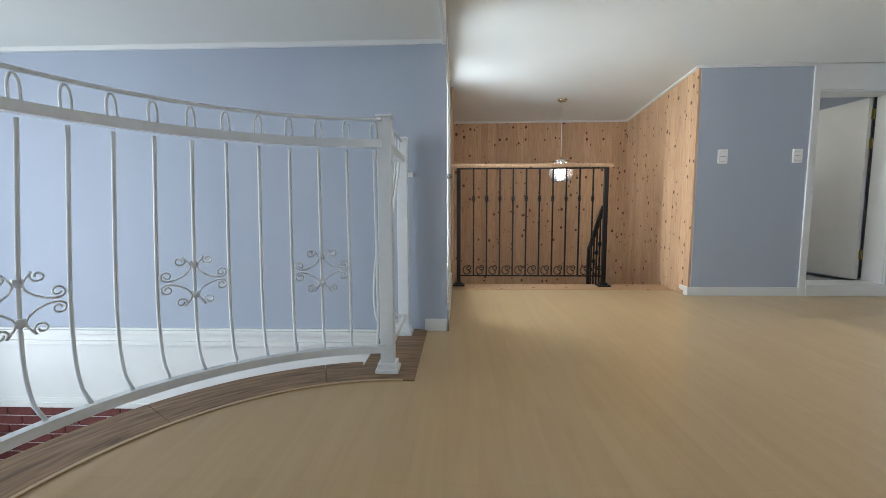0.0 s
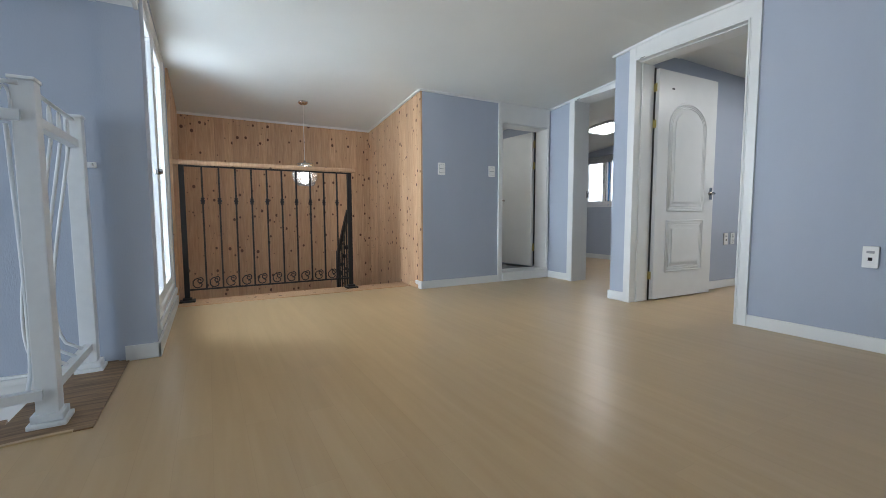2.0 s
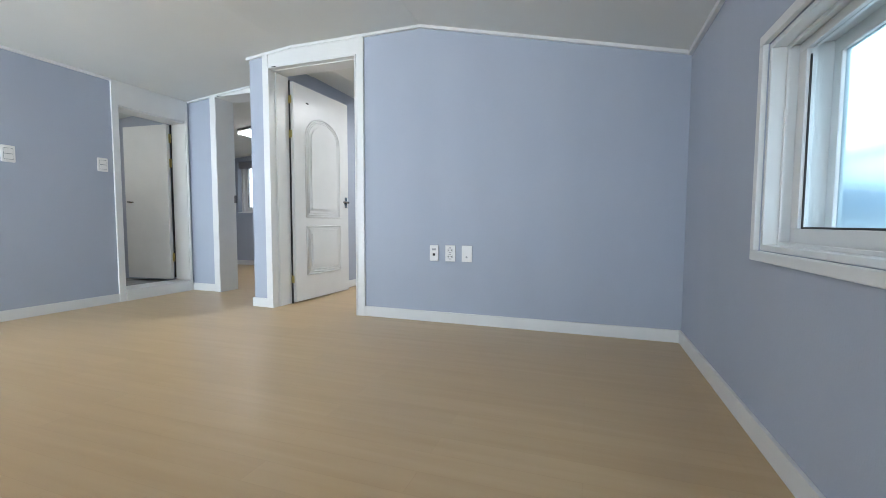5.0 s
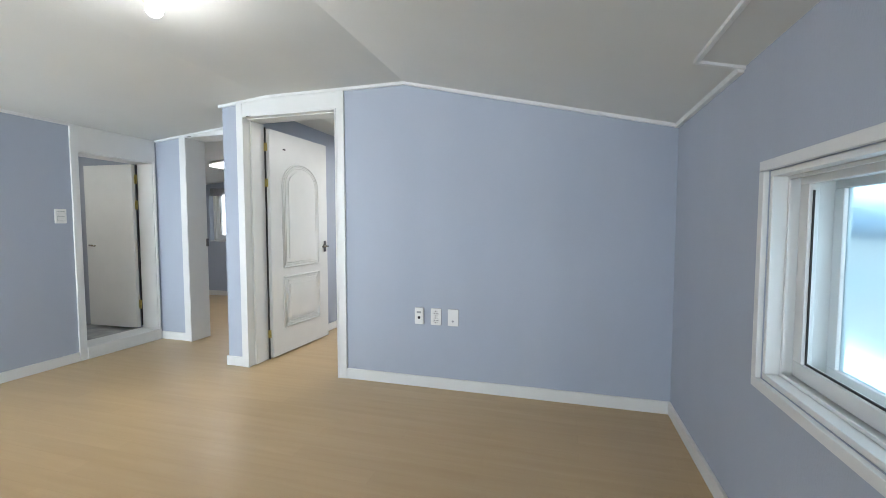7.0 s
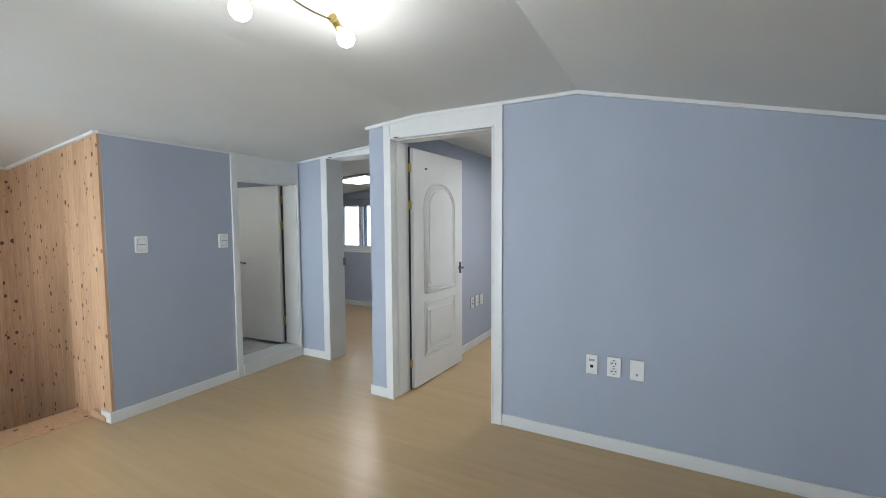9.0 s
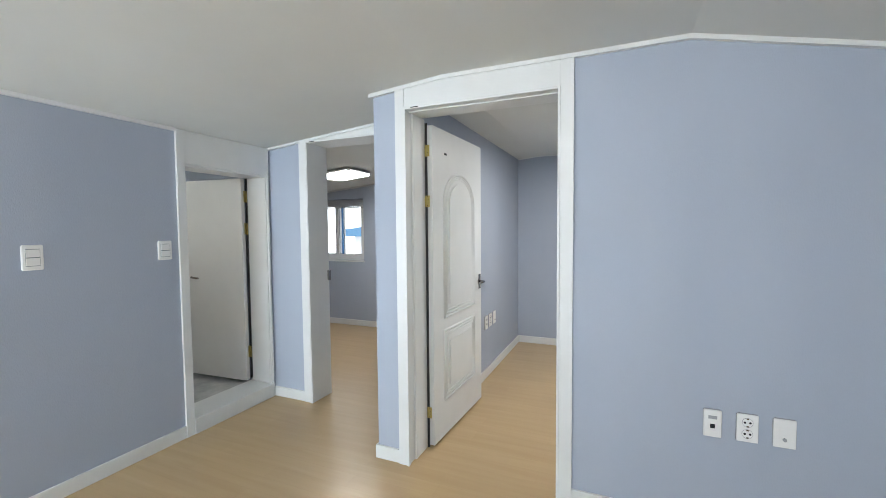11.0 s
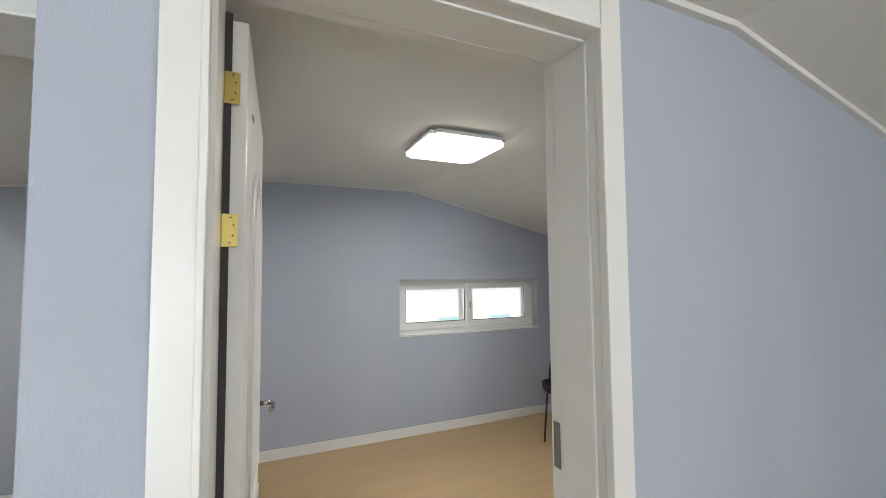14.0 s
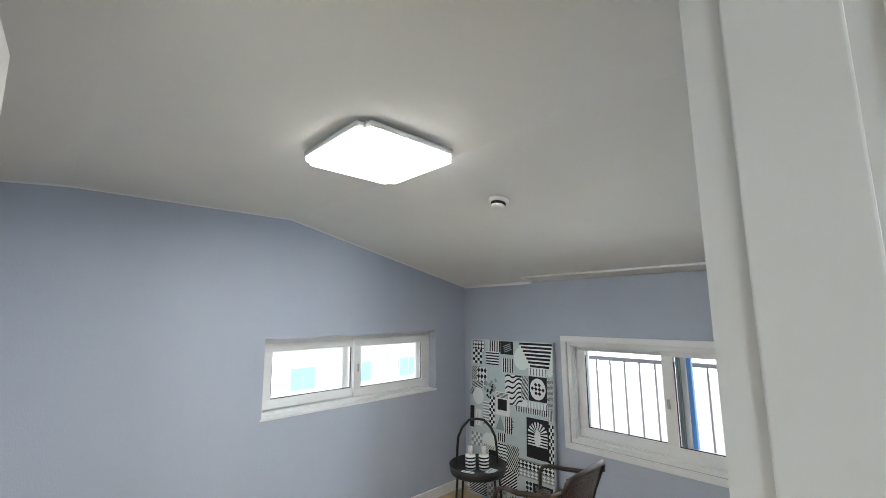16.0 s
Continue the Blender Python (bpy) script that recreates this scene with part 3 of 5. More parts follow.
# door to the back room
door = thing("door_2", (0, 0, 0), "white door folded back open in a white casing", "door", kind="structure")
pts = [(0.87, ceiling_z(0.87) - 0.016), (0.948, ceiling_z(0.948) - 0.016), (0.948, 0), (0.87, 0)]
part("casing", prism(pts, "x", 0.457, 0.474), WHITE, door)
head_board("casing_head", 0.014, 0.869, 0.461, 0.474, 2.012, door)
part("casing_bead", boxes((0.449, 0.474, 0.87, 0.882, 0, 2.012), (0.449, 0.474, 0.014, 0.882, 2.003, 2.014), bevel=0.003), WHITE, door)
part("lining", boxes((0.452, 0.682, 0.865, 0.8695, 0, 2.007), (0.476, 0.682, 0.028, 0.035, 0, 2.007), (0.452, 0.682, 0.035, 0.865, 2.0025, 2.011)), WHITE, door)
lf = leaf(door, 0.8, 1.955, 0.036, at=(0.70, 0.89, 0.012), turn=80)
handle(lf, (0.74, 0.0, 0.95), 1)
part("sticker", boxes((0.4475, 0.4488, 0.79, 0.835, 2.005, 2.010)), INK, door, "tiny black printed label")
part("bolt_plate", boxes((0.66, 0.684, 0.848, 0.865, 0.94, 1.02), bevel=0.003), CHROME, door, "dark latch plate")

# bathroom door, set above a white sill
door = thing("door_3", (0, 0, 0), "plain white bathroom door standing open above a raised white sill", "door", kind="structure")
zc = ceiling_z(1.26)
part("casing", boxes((-0.287, -0.232, 1.257, 1.274, 0.0, zc - 0.004), bevel=0.002), WHITE, door)
part("casing_head", boxes((-0.231, 0.452, 1.26, 1.274, 1.78, zc - 0.004), bevel=0.002), WHITE, door)
part("casing_edge", boxes((0.44, 0.457, 1.257, 1.274, 0.10, zc - 0.004), bevel=0.002), WHITE, door)
part("sill", boxes((-0.231, 0.457, 1.25, 1.5, 0.0, 0.105), bevel=0.006), WHITE, door)
part("lining", boxes((-0.233, -0.219, 1.276, 1.478, 0.106, 1.78), (0.436, 0.451, 1.276, 1.478, 0.106, 1.78), (-0.219, 0.436, 1.276, 1.478, 1.766, 1.782), bevel=0.002), WHITE, door)
# dark strip in place of the shade between lining and leaf
part("frame_gap", boxes((0.426, 0.4355, 1.47, 1.482, 0.13, 1.77)), DARKGAP, door, "strip painted as shade in the grey gap behind the hinged edge")
lf = leaf(door, 0.6, 1.65, 0.036, panels=False, at=(0.425, 1.49, 0.115), turn=94)
for z in (1.62, 1.36, 0.35):
    hinge(door, (0.43, 1.484, z), 70)
    part("hinge_leaf", boxes((0.415, 0.421, 1.484, 1.5, z - 0.045, z + 0.045)), BRASS, door, "polished brass hinge")
bm = bmesh.new()
tube(bm, [(0.4, 2.06, 0.95), (0.35, 2.06, 0.95), (0.34, 2.04, 0.95), (0.338, 1.96, 0.945)], 0.009, 8)
tube(bm, [(0.39, 2.06, 0.95), (0.378, 2.06, 0.95)], 0.03, 16)
part("handle", bm, CHROME, door, "dark chrome lever handle")

# ---- wall plates ----


def plate(name, label, category, at, facing, w, h, kind_of, group):
    """A wall plate; facing 'x' lies on a wall that looks towards -x, 'y' towards -y, 'n' towards -y in the room."""
    ob = thing(name, at, label, category, group, turn={"x": -90, "y": 0, "n": 0}[facing])
    w = w * 0.88 if kind_of == "data" else w
    back = boxes((-w / 2, w / 2, -0.007, 0.0, -h / 2, h / 2))
    bmesh.ops.bevel(back, geom=[e for e in back.edges if abs(e.verts[0].co.y - e.verts[1].co.y) > 0.001], offset=0.005, segments=3, affect="EDGES")
    # on sockets the grey edge paints the shadow outline round the cover
    part("back_frame", back, GREY_PLASTIC_AND_SHADE if kind_of != "switch" else PLASTIC, ob)
    part("cover", boxes((-w / 2 + 0.0015, w / 2 - 0.0015, -0.0125 if kind_of == "data" else -0.0098, -0.005, -h / 2 + 0.0015, h / 2 - 0.0015), bevel=0.0028), PLASTIC, ob)
    if kind_of == "switch":
        # grey plate whose rim paints the shadow line round the rocker
        part("frame_line", boxes((-w * 0.34, w * 0.34, -0.0105, -0.009, -h * 0.34, h * 0.34), bevel=0.0006), INK_AND_SHADE_GREY, ob, "grey plate painted as the shadow gap round the rocker")
        part("rocker", boxes((-w * 0.32, w * 0.32, -0.0125, -0.009, 0.002, h * 0.32), (-w * 0.32, w * 0.32, -0.0125, -0.009, -h * 0.32, -0.002), bevel=0.001), PLASTIC, ob)
    if kind_of == "socket":
        for dz in (-h * 0.2, h * 0.2):
            part("rim", tube(bmesh.new(), [(0, -0.0095, dz), (0, -0.0103, dz)], w * 0.255, 20), GREY_PLASTIC_AND_SHADE, ob, "grey socket rim")
            part("socket", tube(bmesh.new(), [(0, -0.0098, dz), (0, -0.0108, dz)], w * 0.235, 20), PLASTIC, ob)
            for dx in (-0.0095, 0.0095):
                # black disc, the dark inside of the pin hole put in as colour
                part("pin_hole", tube(bmesh.new(), [(dx, -0.0107, dz), (dx, -0.0115, dz)], 0.0048, 8), INK, ob)
            for e in (w * 0.17, -w * 0.23):
                part("earth_clip", boxes((-0.004, 0.004, -0.0125, -0.0102, dz + e, dz + e + w * 0.06)), CHROME, ob)
    if kind_of == "data":
        part("port", boxes((-0.009, 0.009, -0.0135, -0.009, -0.02, -0.002)), INK, ob, "dark data port")
        part("label_bar", boxes((-0.016, 0.016, -0.0132, -0.009, 0.02, 0.034)), GREY_PLASTIC_AND_SHADE, ob)
    if kind_of == "aerial":
        part("aerial_jack", tube(bmesh.new(), [(0, -0.009, -h * 0.2), (0, -0.016, -h * 0.2)], 0.007, 12), GREY_PLASTIC_AND_SHADE, ob)
    return ob


plate("light_switch", "white square light switch on the blue wall", "switch", (-1.007, 1.274, 1.228), "y", 0.082, 0.122, "switch", "hall switches")
plate("light_switch", "white square light switch beside the bathroom door", "switch", (-0.375, 1.274, 1.230), "y", 0.082, 0.118, "switch", "hall switches")
for x, y, k, lab in ((0, -1.693, "data", "white data socket plate low on the blue wall"), (0, -1.817, "socket", "white double power socket low on the blue wall"), (0, -1.942, "aerial", "white aerial socket plate low on the blue wall")):
    plate("wall_socket", lab, "socket", (-0.001, y, 0.512), "x", 0.078, 0.12, k, "hall sockets")
for x, k in ((1.50, "data"), (1.63, "socket"), (1.76, "aerial")):
    plate("wall_socket", "white socket plate low on the bedroom wall", "socket", (x, -0.208, 0.50), "y", 0.078, 0.12, k, "room sockets")

# ---- windows ----


def slider(name, w, h, label, glass_mat, trim=True, depth=0.14, outer_mat=None, blind=False, fold=0.03, slim=0.0, f=0.035, rail=0.06, t=0.044):
    """A two-leaf sliding window built along x, its face towards +y, with its lower corner at the origin."""
    win = thing(name, (0, 0, 0), label, "window", kind="structure")
    if trim:
        for r in ((-t, w + t, -0.002, 0.016, -t, 0.0), (-t, w + t, -0.002, 0.016, h, h + t), (-t, 0.0, -0.002, 0.016, 0.0, h), (w, w + t, -0.002, 0.016, 0.0, h)):
            part("casing", boxes(r, bevel=0.004), WHITE, win)
    else:
        part("window_sill", boxes((-0.01, w + 0.01, -0.1, 0.006, 0.0, 0.014), bevel=0.004), WHITE, win)
    back, edge, b = (-0.012, -0.003, rail) if trim else (-0.05, -0.08, rail)
    for r in ((0, w, -depth, edge, 0.001, f), (0, w, -depth, edge, h - f, h - 0.001), (0.001, f, -depth, edge, f, h - f), (w - f, w - 0.001, -depth, edge, f, h - f)):
        part("window_frame", boxes(r, bevel=0.003), WHITE, win)
        half = (w - 2 * f) / 2
    for x0, y, s in ((f, back - 0.058, 1), (f + half - fold, back - 0.096, -1)):
        x1, z0, z1 = x0 + half + fold, f + 0.006, h - f
        sash = part("sash", boxes((x0, x1, y, y + 0.03, z0, z0 + b), (x0, x1, y, y + 0.03, z1 - b + slim, z1), (x0, x0 + b, y, y + 0.03, z0 + b, z1 - b + slim), (x1 - b, x1, y, y + 0.03, z0 + b, z1 - b + slim), bevel=0.003), WHITE, win)
        pane = part("pane", boxes((x0 + b, x1 - b, y + 0.012, y + 0.016, z0 + b, z1 - b + slim)), glass_mat, sash)
        pane.visible_shadow = False
        part("gasket", boxes((x0 + b, x1 - b, y + 0.016, y + 0.02, z0 + b, z0 + b + 0.006), (x0 + b, x0 + b + 0.006, y + 0.016, y + 0.02, z0 + b, z1 - b), (x1 - b - 0.006, x1 - b, y + 0.016, y + 0.02, z0 + b, z1 - b)), DARKGAP, sash)
        hx = x1 - 0.028 if s > 0 else x0 + 0.028
        part("catch", boxes((hx - 0.008, hx + 0.008, y + 0.03, y + 0.045, h / 2 - 0.03, h / 2 + 0.03), bevel=0.004), GREY_PLASTIC_AND_SHADE, sash)
    if trim:
        for r in ((f, w - f, -0.052, -0.044, f, f + 0.012), (f, w - f, -0.052, -0.044, h - f - 0.012, h - f), (w - f - 0.012, w - f, -0.052, -0.044, f + 0.012, h - f - 0.012)):
            part("track", boxes(r, bevel=0.002), WHITE, win)
    for x0, x1 in ((f, f + half * 0.96), (f + half * 1.04, w - f)):
        z0, z1, c, y = f, h - f, 0.045, -depth + 0.005
        outer = part("outer_sash", boxes((x0, x1, y, y + 0.025, z0, z0 + c), (x0, x1, y, y + 0.025, z1 - c, z1), (x0, x0 + c, y, y + 0.025, z0 + c, z1 - c), (x1 - c, x1, y, y + 0.025, z0 + c, z1 - c), bevel=0.003), WHITE, win)
        if outer_mat:
            part("outer_pane", boxes((x0 + c, x1 - c, y + 0.01, y + 0.014, z0 + c, z1 - c)), outer_mat, outer).visible_shadow = False
    if blind:
        for i in range(7):
            part("blind_slat", boxes((0.01, w - 0.01, -0.04, -0.012, h - 0.02 - 0.017 * i, h - 0.008 - 0.017 * i), bevel=0.003), GREY_PLASTIC_AND_SHADE, win)
    return win


def place(win, x, y, z, turn):
    win.matrix_basis = pose(x * SIZE, y * SIZE, z * SIZE, 0, 0, turn)
    return win


place(slider("window_1", 1.385, 0.691, "white sliding window with pale blue film in the hall", CLEAR, depth=0.2, outer_mat=FROST, slim=0.02, f=0.02, rail=0.05, t=0.034), -2.55, SOUTH, 0.642, 0)
place(slider("window_2", 1.364, 0.72, "white sliding window with a blue outer frame", CLEAR, depth=0.2, slim=0.03, f=0.03, rail=0.068, t=0.042), 0.36, -3.30, 0.573, 0)
place(slider("window_3", 1.473, 0.501, "wide low white sliding window in a plain recess", CLEAR, trim=False, depth=0.2), 2.782, -2.93, 0.858, 90)
place(slider("window_4", 1.01, 0.875, "white sliding window of the back room with a raised blind", CLEAR, trim=False, depth=0.2, blind=True), 2.782, 1.94, 0.89, 90)


def outer_stile(win, x0, x1, y0, y1, z0, z1, mat, label):
    ob = part("outer_stile", boxes((x0, x1, y0, y1, z0, z1), bevel=0.002), mat, bpy.data.objects[win], label)
    ob.matrix_parent_inverse = bpy.data.objects[win].matrix_basis.inverted()


outer_stile("window_2", 0.945, 0.975, -3.53, -3.49, 0.6, 1.28, BLUE_FRAME, "blue outer sash")
outer_stile("window_2", 1.0, 1.022, -3.50, -3.44, 0.6, 1.28, GREEN_FRAME, "grey-green sash edge")
outer_stile("window_4", 2.94, 2.97, 2.40, 2.44, 0.92, 1.74, BLUE_FRAME, "blue outer sash")
outer_stile("window_4", 2.94, 2.97, 1.965, 2.0, 0.92, 1.74, BLUE_FRAME, "blue outer sash")

# tall window of the hall
tall = thing("window_5", (0, 0, 0), "tall white casement window beside the stairs", "window", kind="structure")
y0, y1, z0, z1 = 0.3, 1.6, 0.15, 2.02
for r in ((-3.5, -3.383, y0, y1, z0, z0 + 0.04), (-3.5, -3.383, y0, y1, z1 - 0.05, z1), (-3.5, -3.383, y0, y0 + 0.05, z0 + 0.04, z1 - 0.05), (-3.5, -3.383, y1 - 0.05, y1, z0 + 0.04, z1 - 0.05)):
    part("window_frame", boxes(r, bevel=0.004), WHITE, tall)
for a, b in ((0.35, 0.93), (0.95, 1.55)):
    sash = part("sash", boxes((-3.45, -3.4, a, b, z0 + 0.04, z0 + 0.11), (-3.45, -3.4, a, b, z1 - 0.12, z1 - 0.05), (-3.45, -3.4, a, a + 0.07, z0 + 0.11, z1 - 0.12), (-3.45, -3.4, b - 0.07, b, z0 + 0.11, z1 - 0.12), bevel=0.004), WHITE, tall)
    pane = part("pane", boxes((-3.43, -3.424, a + 0.07, b - 0.07, z0 + 0.11, z1 - 0.12)), CLEAR, sash)
    pane.visible_shadow = False
part("catch", lathe(bmesh.new(), [(0.0, -0.02), (0.022, -0.015), (0.026, 0.0), (0.022, 0.015), (0.0, 0.02)], -3.375, 0.6, 14), CHROME, tall, "round chrome catch", at=(0, 0, 1.02))
part("window_sill", boxes((-3.42, -3.368, 0.27, 1.63, 0.105, 0.15), bevel=0.006), WHITE, tall)

# ---- balustrade round the void ----
R_RAIL = 1.06


def on_rail(deg, out=0.0, z=0.0):
    """A point over the curved rail; past 180 degrees the rail runs straight along the hall."""
    if deg <= 180:
        a = radians(deg)
        return (CX + (R_RAIL + out) * math.cos(a), CY + (R_RAIL + out) * math.sin(a), z)
    return (CX - R_RAIL - out, CY - (deg - 180) * R_RAIL * math.pi / 180, z)


def belly(place_at):
    """The line of a bellied baluster from the bottom rail to the hand rail."""
    pts = []
    for i in range(25):
        z = 0.14 + (1.05 - 0.14) * i / 24
        out = 0.088 * math.sin(math.pi * ((z - 0.14) / 0.91) ** 0.47)
        pts.append(place_at(out, z))
    return pts


def scroll(bm, place_at, sx, sz, k=1.0):
    """One C-scroll with curled ends; u runs sideways and v upwards from its middle."""
    uv = []
    for i in range(14):
        a, r = radians(200 - 33 * i), 0.007 + 0.0135 * i / 13
        uv.append((0.048 + r * math.cos(a), 0.084 + r * math.sin(a)))
    uv += [(0.016, 0.074), (0.011, 0.058), (0.019, 0.040), (0.038, 0.023), (0.062, 0.011), (0.084, 0.006)]
    for i in range(14):
        a, r = radians(-70 + 33 * i), 0.0205 - 0.0135 * i / 13
        uv.append((0.092 + r * math.cos(a), 0.027 + r * math.sin(a)))
    return tube(bm, [place_at(sx * u * k, sz * v * k) for u, v in uv], 0.004, 5)


rail = thing("balustrade", on_rail(95, 0, 0), "white wrought-iron balustrade with bellied bars and scroll rosettes round the void", "balustrade")
base = Vector(on_rail(95, 0, 0))


def rail_part(name, bm, label=""):
    bmesh.ops.translate(bm, vec=-base, verts=bm.verts)
    return part(name, bm, WHITE_IRON, rail, label)


def newel(x, y):
    bm = boxes((x - 0.032, x + 0.032, y - 0.032, y + 0.032, 0.03, 1.2), bevel=0.004)
    post = rail_part("newel_post", bm)
    cap = boxes((x - 0.036, x + 0.036, y - 0.036, y + 0.036, 1.2, 1.212), bevel=0.003)
    foot = boxes((x - 0.055, x + 0.055, y - 0.055, y + 0.055, 0.004, 0.022), (x - 0.045, x + 0.045, y - 0.045, y + 0.045, 0.022, 0.05), bevel=0.005)
    for nm, b in (("post_cap", cap), ("base_plate", foot)):
        bmesh.ops.translate(b, vec=-base, verts=b.verts)
        part(nm, b, WHITE_IRON, post)


PX = -3.645
newel(PX, -0.552)
newel(PX, 0.045)
END = 180 + (CY - SOUTH) / R_RAIL * 180 / math.pi
degs = [95 + (END - 95) * i / 80 for i in range(81)]
rail_part("hand_rail", tube(bmesh.new(), [on_rail(d, 0, 1.08) for d in degs], 0.0175, square=True))
rail_part("upper_rail", tube(bmesh.new(), [on_rail(d, 0, 1.187) for d in degs], 0.008))
rail_part("bottom_rail", tube(bmesh.new(), [on_rail(d, 0, 0.122) for d in degs], 0.017, square=True))
for z, r, sq in ((1.08, 0.0175, True), (1.187, 0.008, False), (0.122, 0.017, True)):
    rail_part("side_rail", tube(bmesh.new(), [(PX, -0.508, z), (PX, 0.013, z)], r, square=sq))
n_bal = int((END - 97) / 6.57)
for i in range(n_bal):
    d = 97 + 6.57 * i
    at = lambda out, z, d=d: on_rail(d, out, z)
    bar = rail_part("baluster", tube(bmesh.new(), belly(at), 0.0072, 6))
    loop = [on_rail(d + s * 0.75, 0, z) for s, z in ((-1, 1.085), (-1, 1.13), (-0.85, 1.155), (-0.45, 1.17), (0, 1.174), (0.45, 1.17), (0.85, 1.155), (1, 1.13), (1, 1.085))]
    rail_part("loop", tube(bmesh.new(), loop, 0.005, 5))
    if i % 4 == 2:
        bm = bmesh.new()
        for sx in (-1, 1):
            for sz in (-1, 1):
                scroll(bm, lambda u, v, d=d: on_rail(d - u / R_RAIL * 180 / math.pi, 0.08, 0.494 + v), sx, sz)
        rail_part("rosette", bm, "white scrolled iron rosette")
        rail_part("collar", tube(bmesh.new(), [on_rail(d, 0.078, 0.55), on_rail(d, 0.078, 0.575)], 0.013, 8))
        rail_part("collar", tube(bmesh.new(), [on_rail(d, 0.082, 0.425), on_rail(d, 0.082, 0.45)], 0.013, 8))
for i in range(4):
    y = -0.43 + 0.118 * i
    at = lambda out, z, y=y: (PX - out, y, z)
    rail_part("baluster", tube(bmesh.new(), belly(at), 0.0072, 6))
    rail_part("loop", tube(bmesh.new(), [(PX, y + s * 0.015, z) for s, z in ((-1, 1.085), (-1, 1.13), (-0.7, 1.16), (0, 1.174), (0.7, 1.16), (1, 1.13), (1, 1.085))], 0.005, 5))
    if i == 1:
        bm = bmesh.new()
        for sx in (-1, 1):
            for sz in (-1, 1):
                scroll(bm, lambda u, v, y=y: (PX - 0.08, y + u, 0.494 + v), sx, sz)
        rail_part("rosette", bm, "white scrolled iron rosette")
bracket = thing("wall_bracket", (-3.62, 0.149, 0.998), "small white bracket on the blue wall", "bracket")
part("plate", boxes((-0.03, 0.03, -0.012, 0.0, -0.014, 0.014), bevel=0.004), PLASTIC, bracket)
part("peg", boxes((0.008, 0.02, -0.04, -0.012, -0.008, 0.008), bevel=0.003), PLASTIC, bracket)

# ---- stairwell ----
stair_rail = thing("stair_railing", (-2.54, 1.70, 0), "black wrought-iron stair railing with knotted bars and a pine hand rail", "railing")


def iron(name, bm, label="", parent=None, mat=None):
    bmesh.ops.translate(bm, vec=(2.54, -1.70, 0), verts=bm.verts)
    return part(name, bm, mat or IRON, parent or stair_rail, label)


iron("hand_rail", boxes((-3.37, -1.79, 1.665, 1.735, 1.185, 1.225), bevel=0.012), "pale pine hand rail", mat=PINE)
for x in (-3.303, -1.85):
    post = iron("post", boxes((x - 0.02, x + 0.02, 1.68, 1.72, 0.02, 1.185), bevel=0.003))
    iron("base_plate", boxes((x - 0.06, x + 0.06, 1.64, 1.76, 0.004, 0.02), (x - 0.035, x + 0.035, 1.665, 1.735, 0.02, 0.04), bevel=0.004), parent=post)
iron("bottom_bar", boxes((-3.285, -1.87, 1.694, 1.706, 0.1, 0.114)))
iron("top_bar", boxes((-3.285, -1.87, 1.69, 1.71, 1.172, 1.186)))
for i in range(10):
    x = -3.153 + 0.1307 * i
    bar = iron("bar", boxes((x - 0.007, x + 0.007, 1.693, 1.707, 0.11, 1.175)))
    bm = lathe(bmesh.new(), [(0.008, 0.852), (0.017, 0.859), (0.011, 0.868), (0.02, 0.882), (0.011, 0.896), (0.017, 0.905), (0.008, 0.912)], x, 1.70, 10)
    iron("knot", bm, parent=bar)
for i in range(11):
    x = -3.222 + 0.1307 * i
    uv = []
    for j in range(16):
        a, r = radians(-20 + 30 * j), 0.006 + 0.022 * j / 15
        uv.append((0.018 + r * math.cos(a), 0.185 + r * math.sin(a)))
    uv += [(-0.016, 0.2), (-0.034, 0.18), (-0.035, 0.15), (-0.02, 0.128), (0.0, 0.121), (0.025, 0.13), (0.034, 0.148), (0.024, 0.16), (0.012, 0.155)]
    iron("scroll", tube(bmesh.new(), [(x + u, 1.70, v) for u, v in uv], 0.005, 5))
# the flight that goes down beside the pine wall
iron("sloping_rail", tube(bmesh.new(), [(-1.86, 1.72, 0.80), (-1.86, 2.14, 0.33)], 0.017, square=True))
iron("lower_post", boxes((-1.88, -1.84, 2.12, 2.16, -0.9, 0.36), bevel=0.003))
for i in range(4):
    y = 1.80 + 0.09 * i
    iron("flight_bar", boxes((-1.867, -1.853, y - 0.007, y + 0.007, -0.5, 0.80 - (y - 1.72) * 1.12)))
    z = 0.42 - i * 0.1
    iron("flight_knot", lathe(bmesh.new(), [(0.008, z - 0.03), (0.018, z - 0.01), (0.018, z + 0.01), (0.008, z + 0.03)], -1.86, y, 8))
iron("newel", boxes((-1.93, -1.885, 2.16, 2.2, -0.9, 0.36), bevel=0.004), "pale pine newel", mat=PINE)
nose = structure("floor_stair_edge", boxes((-3.38, -1.24, 1.5, 1.79, -0.2, 0.005), bevel=0.004), PINE, "pine board edging the stair opening", "floor edging")
stairs = thing("staircase", (-1.52, 1.79, -0.18), "pine stairs that go down beside the panelled wall", "stairs", kind="structure")
for i in range(5):
    part("tread", boxes((-0.3, 0.28, 0.19 * i, 0.19 * i + 0.21, -0.18 * i - 0.04, -0.18 * i), bevel=0.006), PINE, stairs)
    part("riser", boxes((-0.3, 0.28, 0.19 * i - 0.01, 0.19 * i + 0.005, -0.18 * i, -0.18 * i + 0.14)), PINE, stairs)
structure("trim_stringer", prism([(1.33, 0.004), (1.33, 0.035), (1.5, 0.06), (2.6, -0.9), (2.5, -1.1), (1.5, 0.004)], "x", -1.262, -1.2415), PINE, "pine skirting beside the stairs", "skirting")

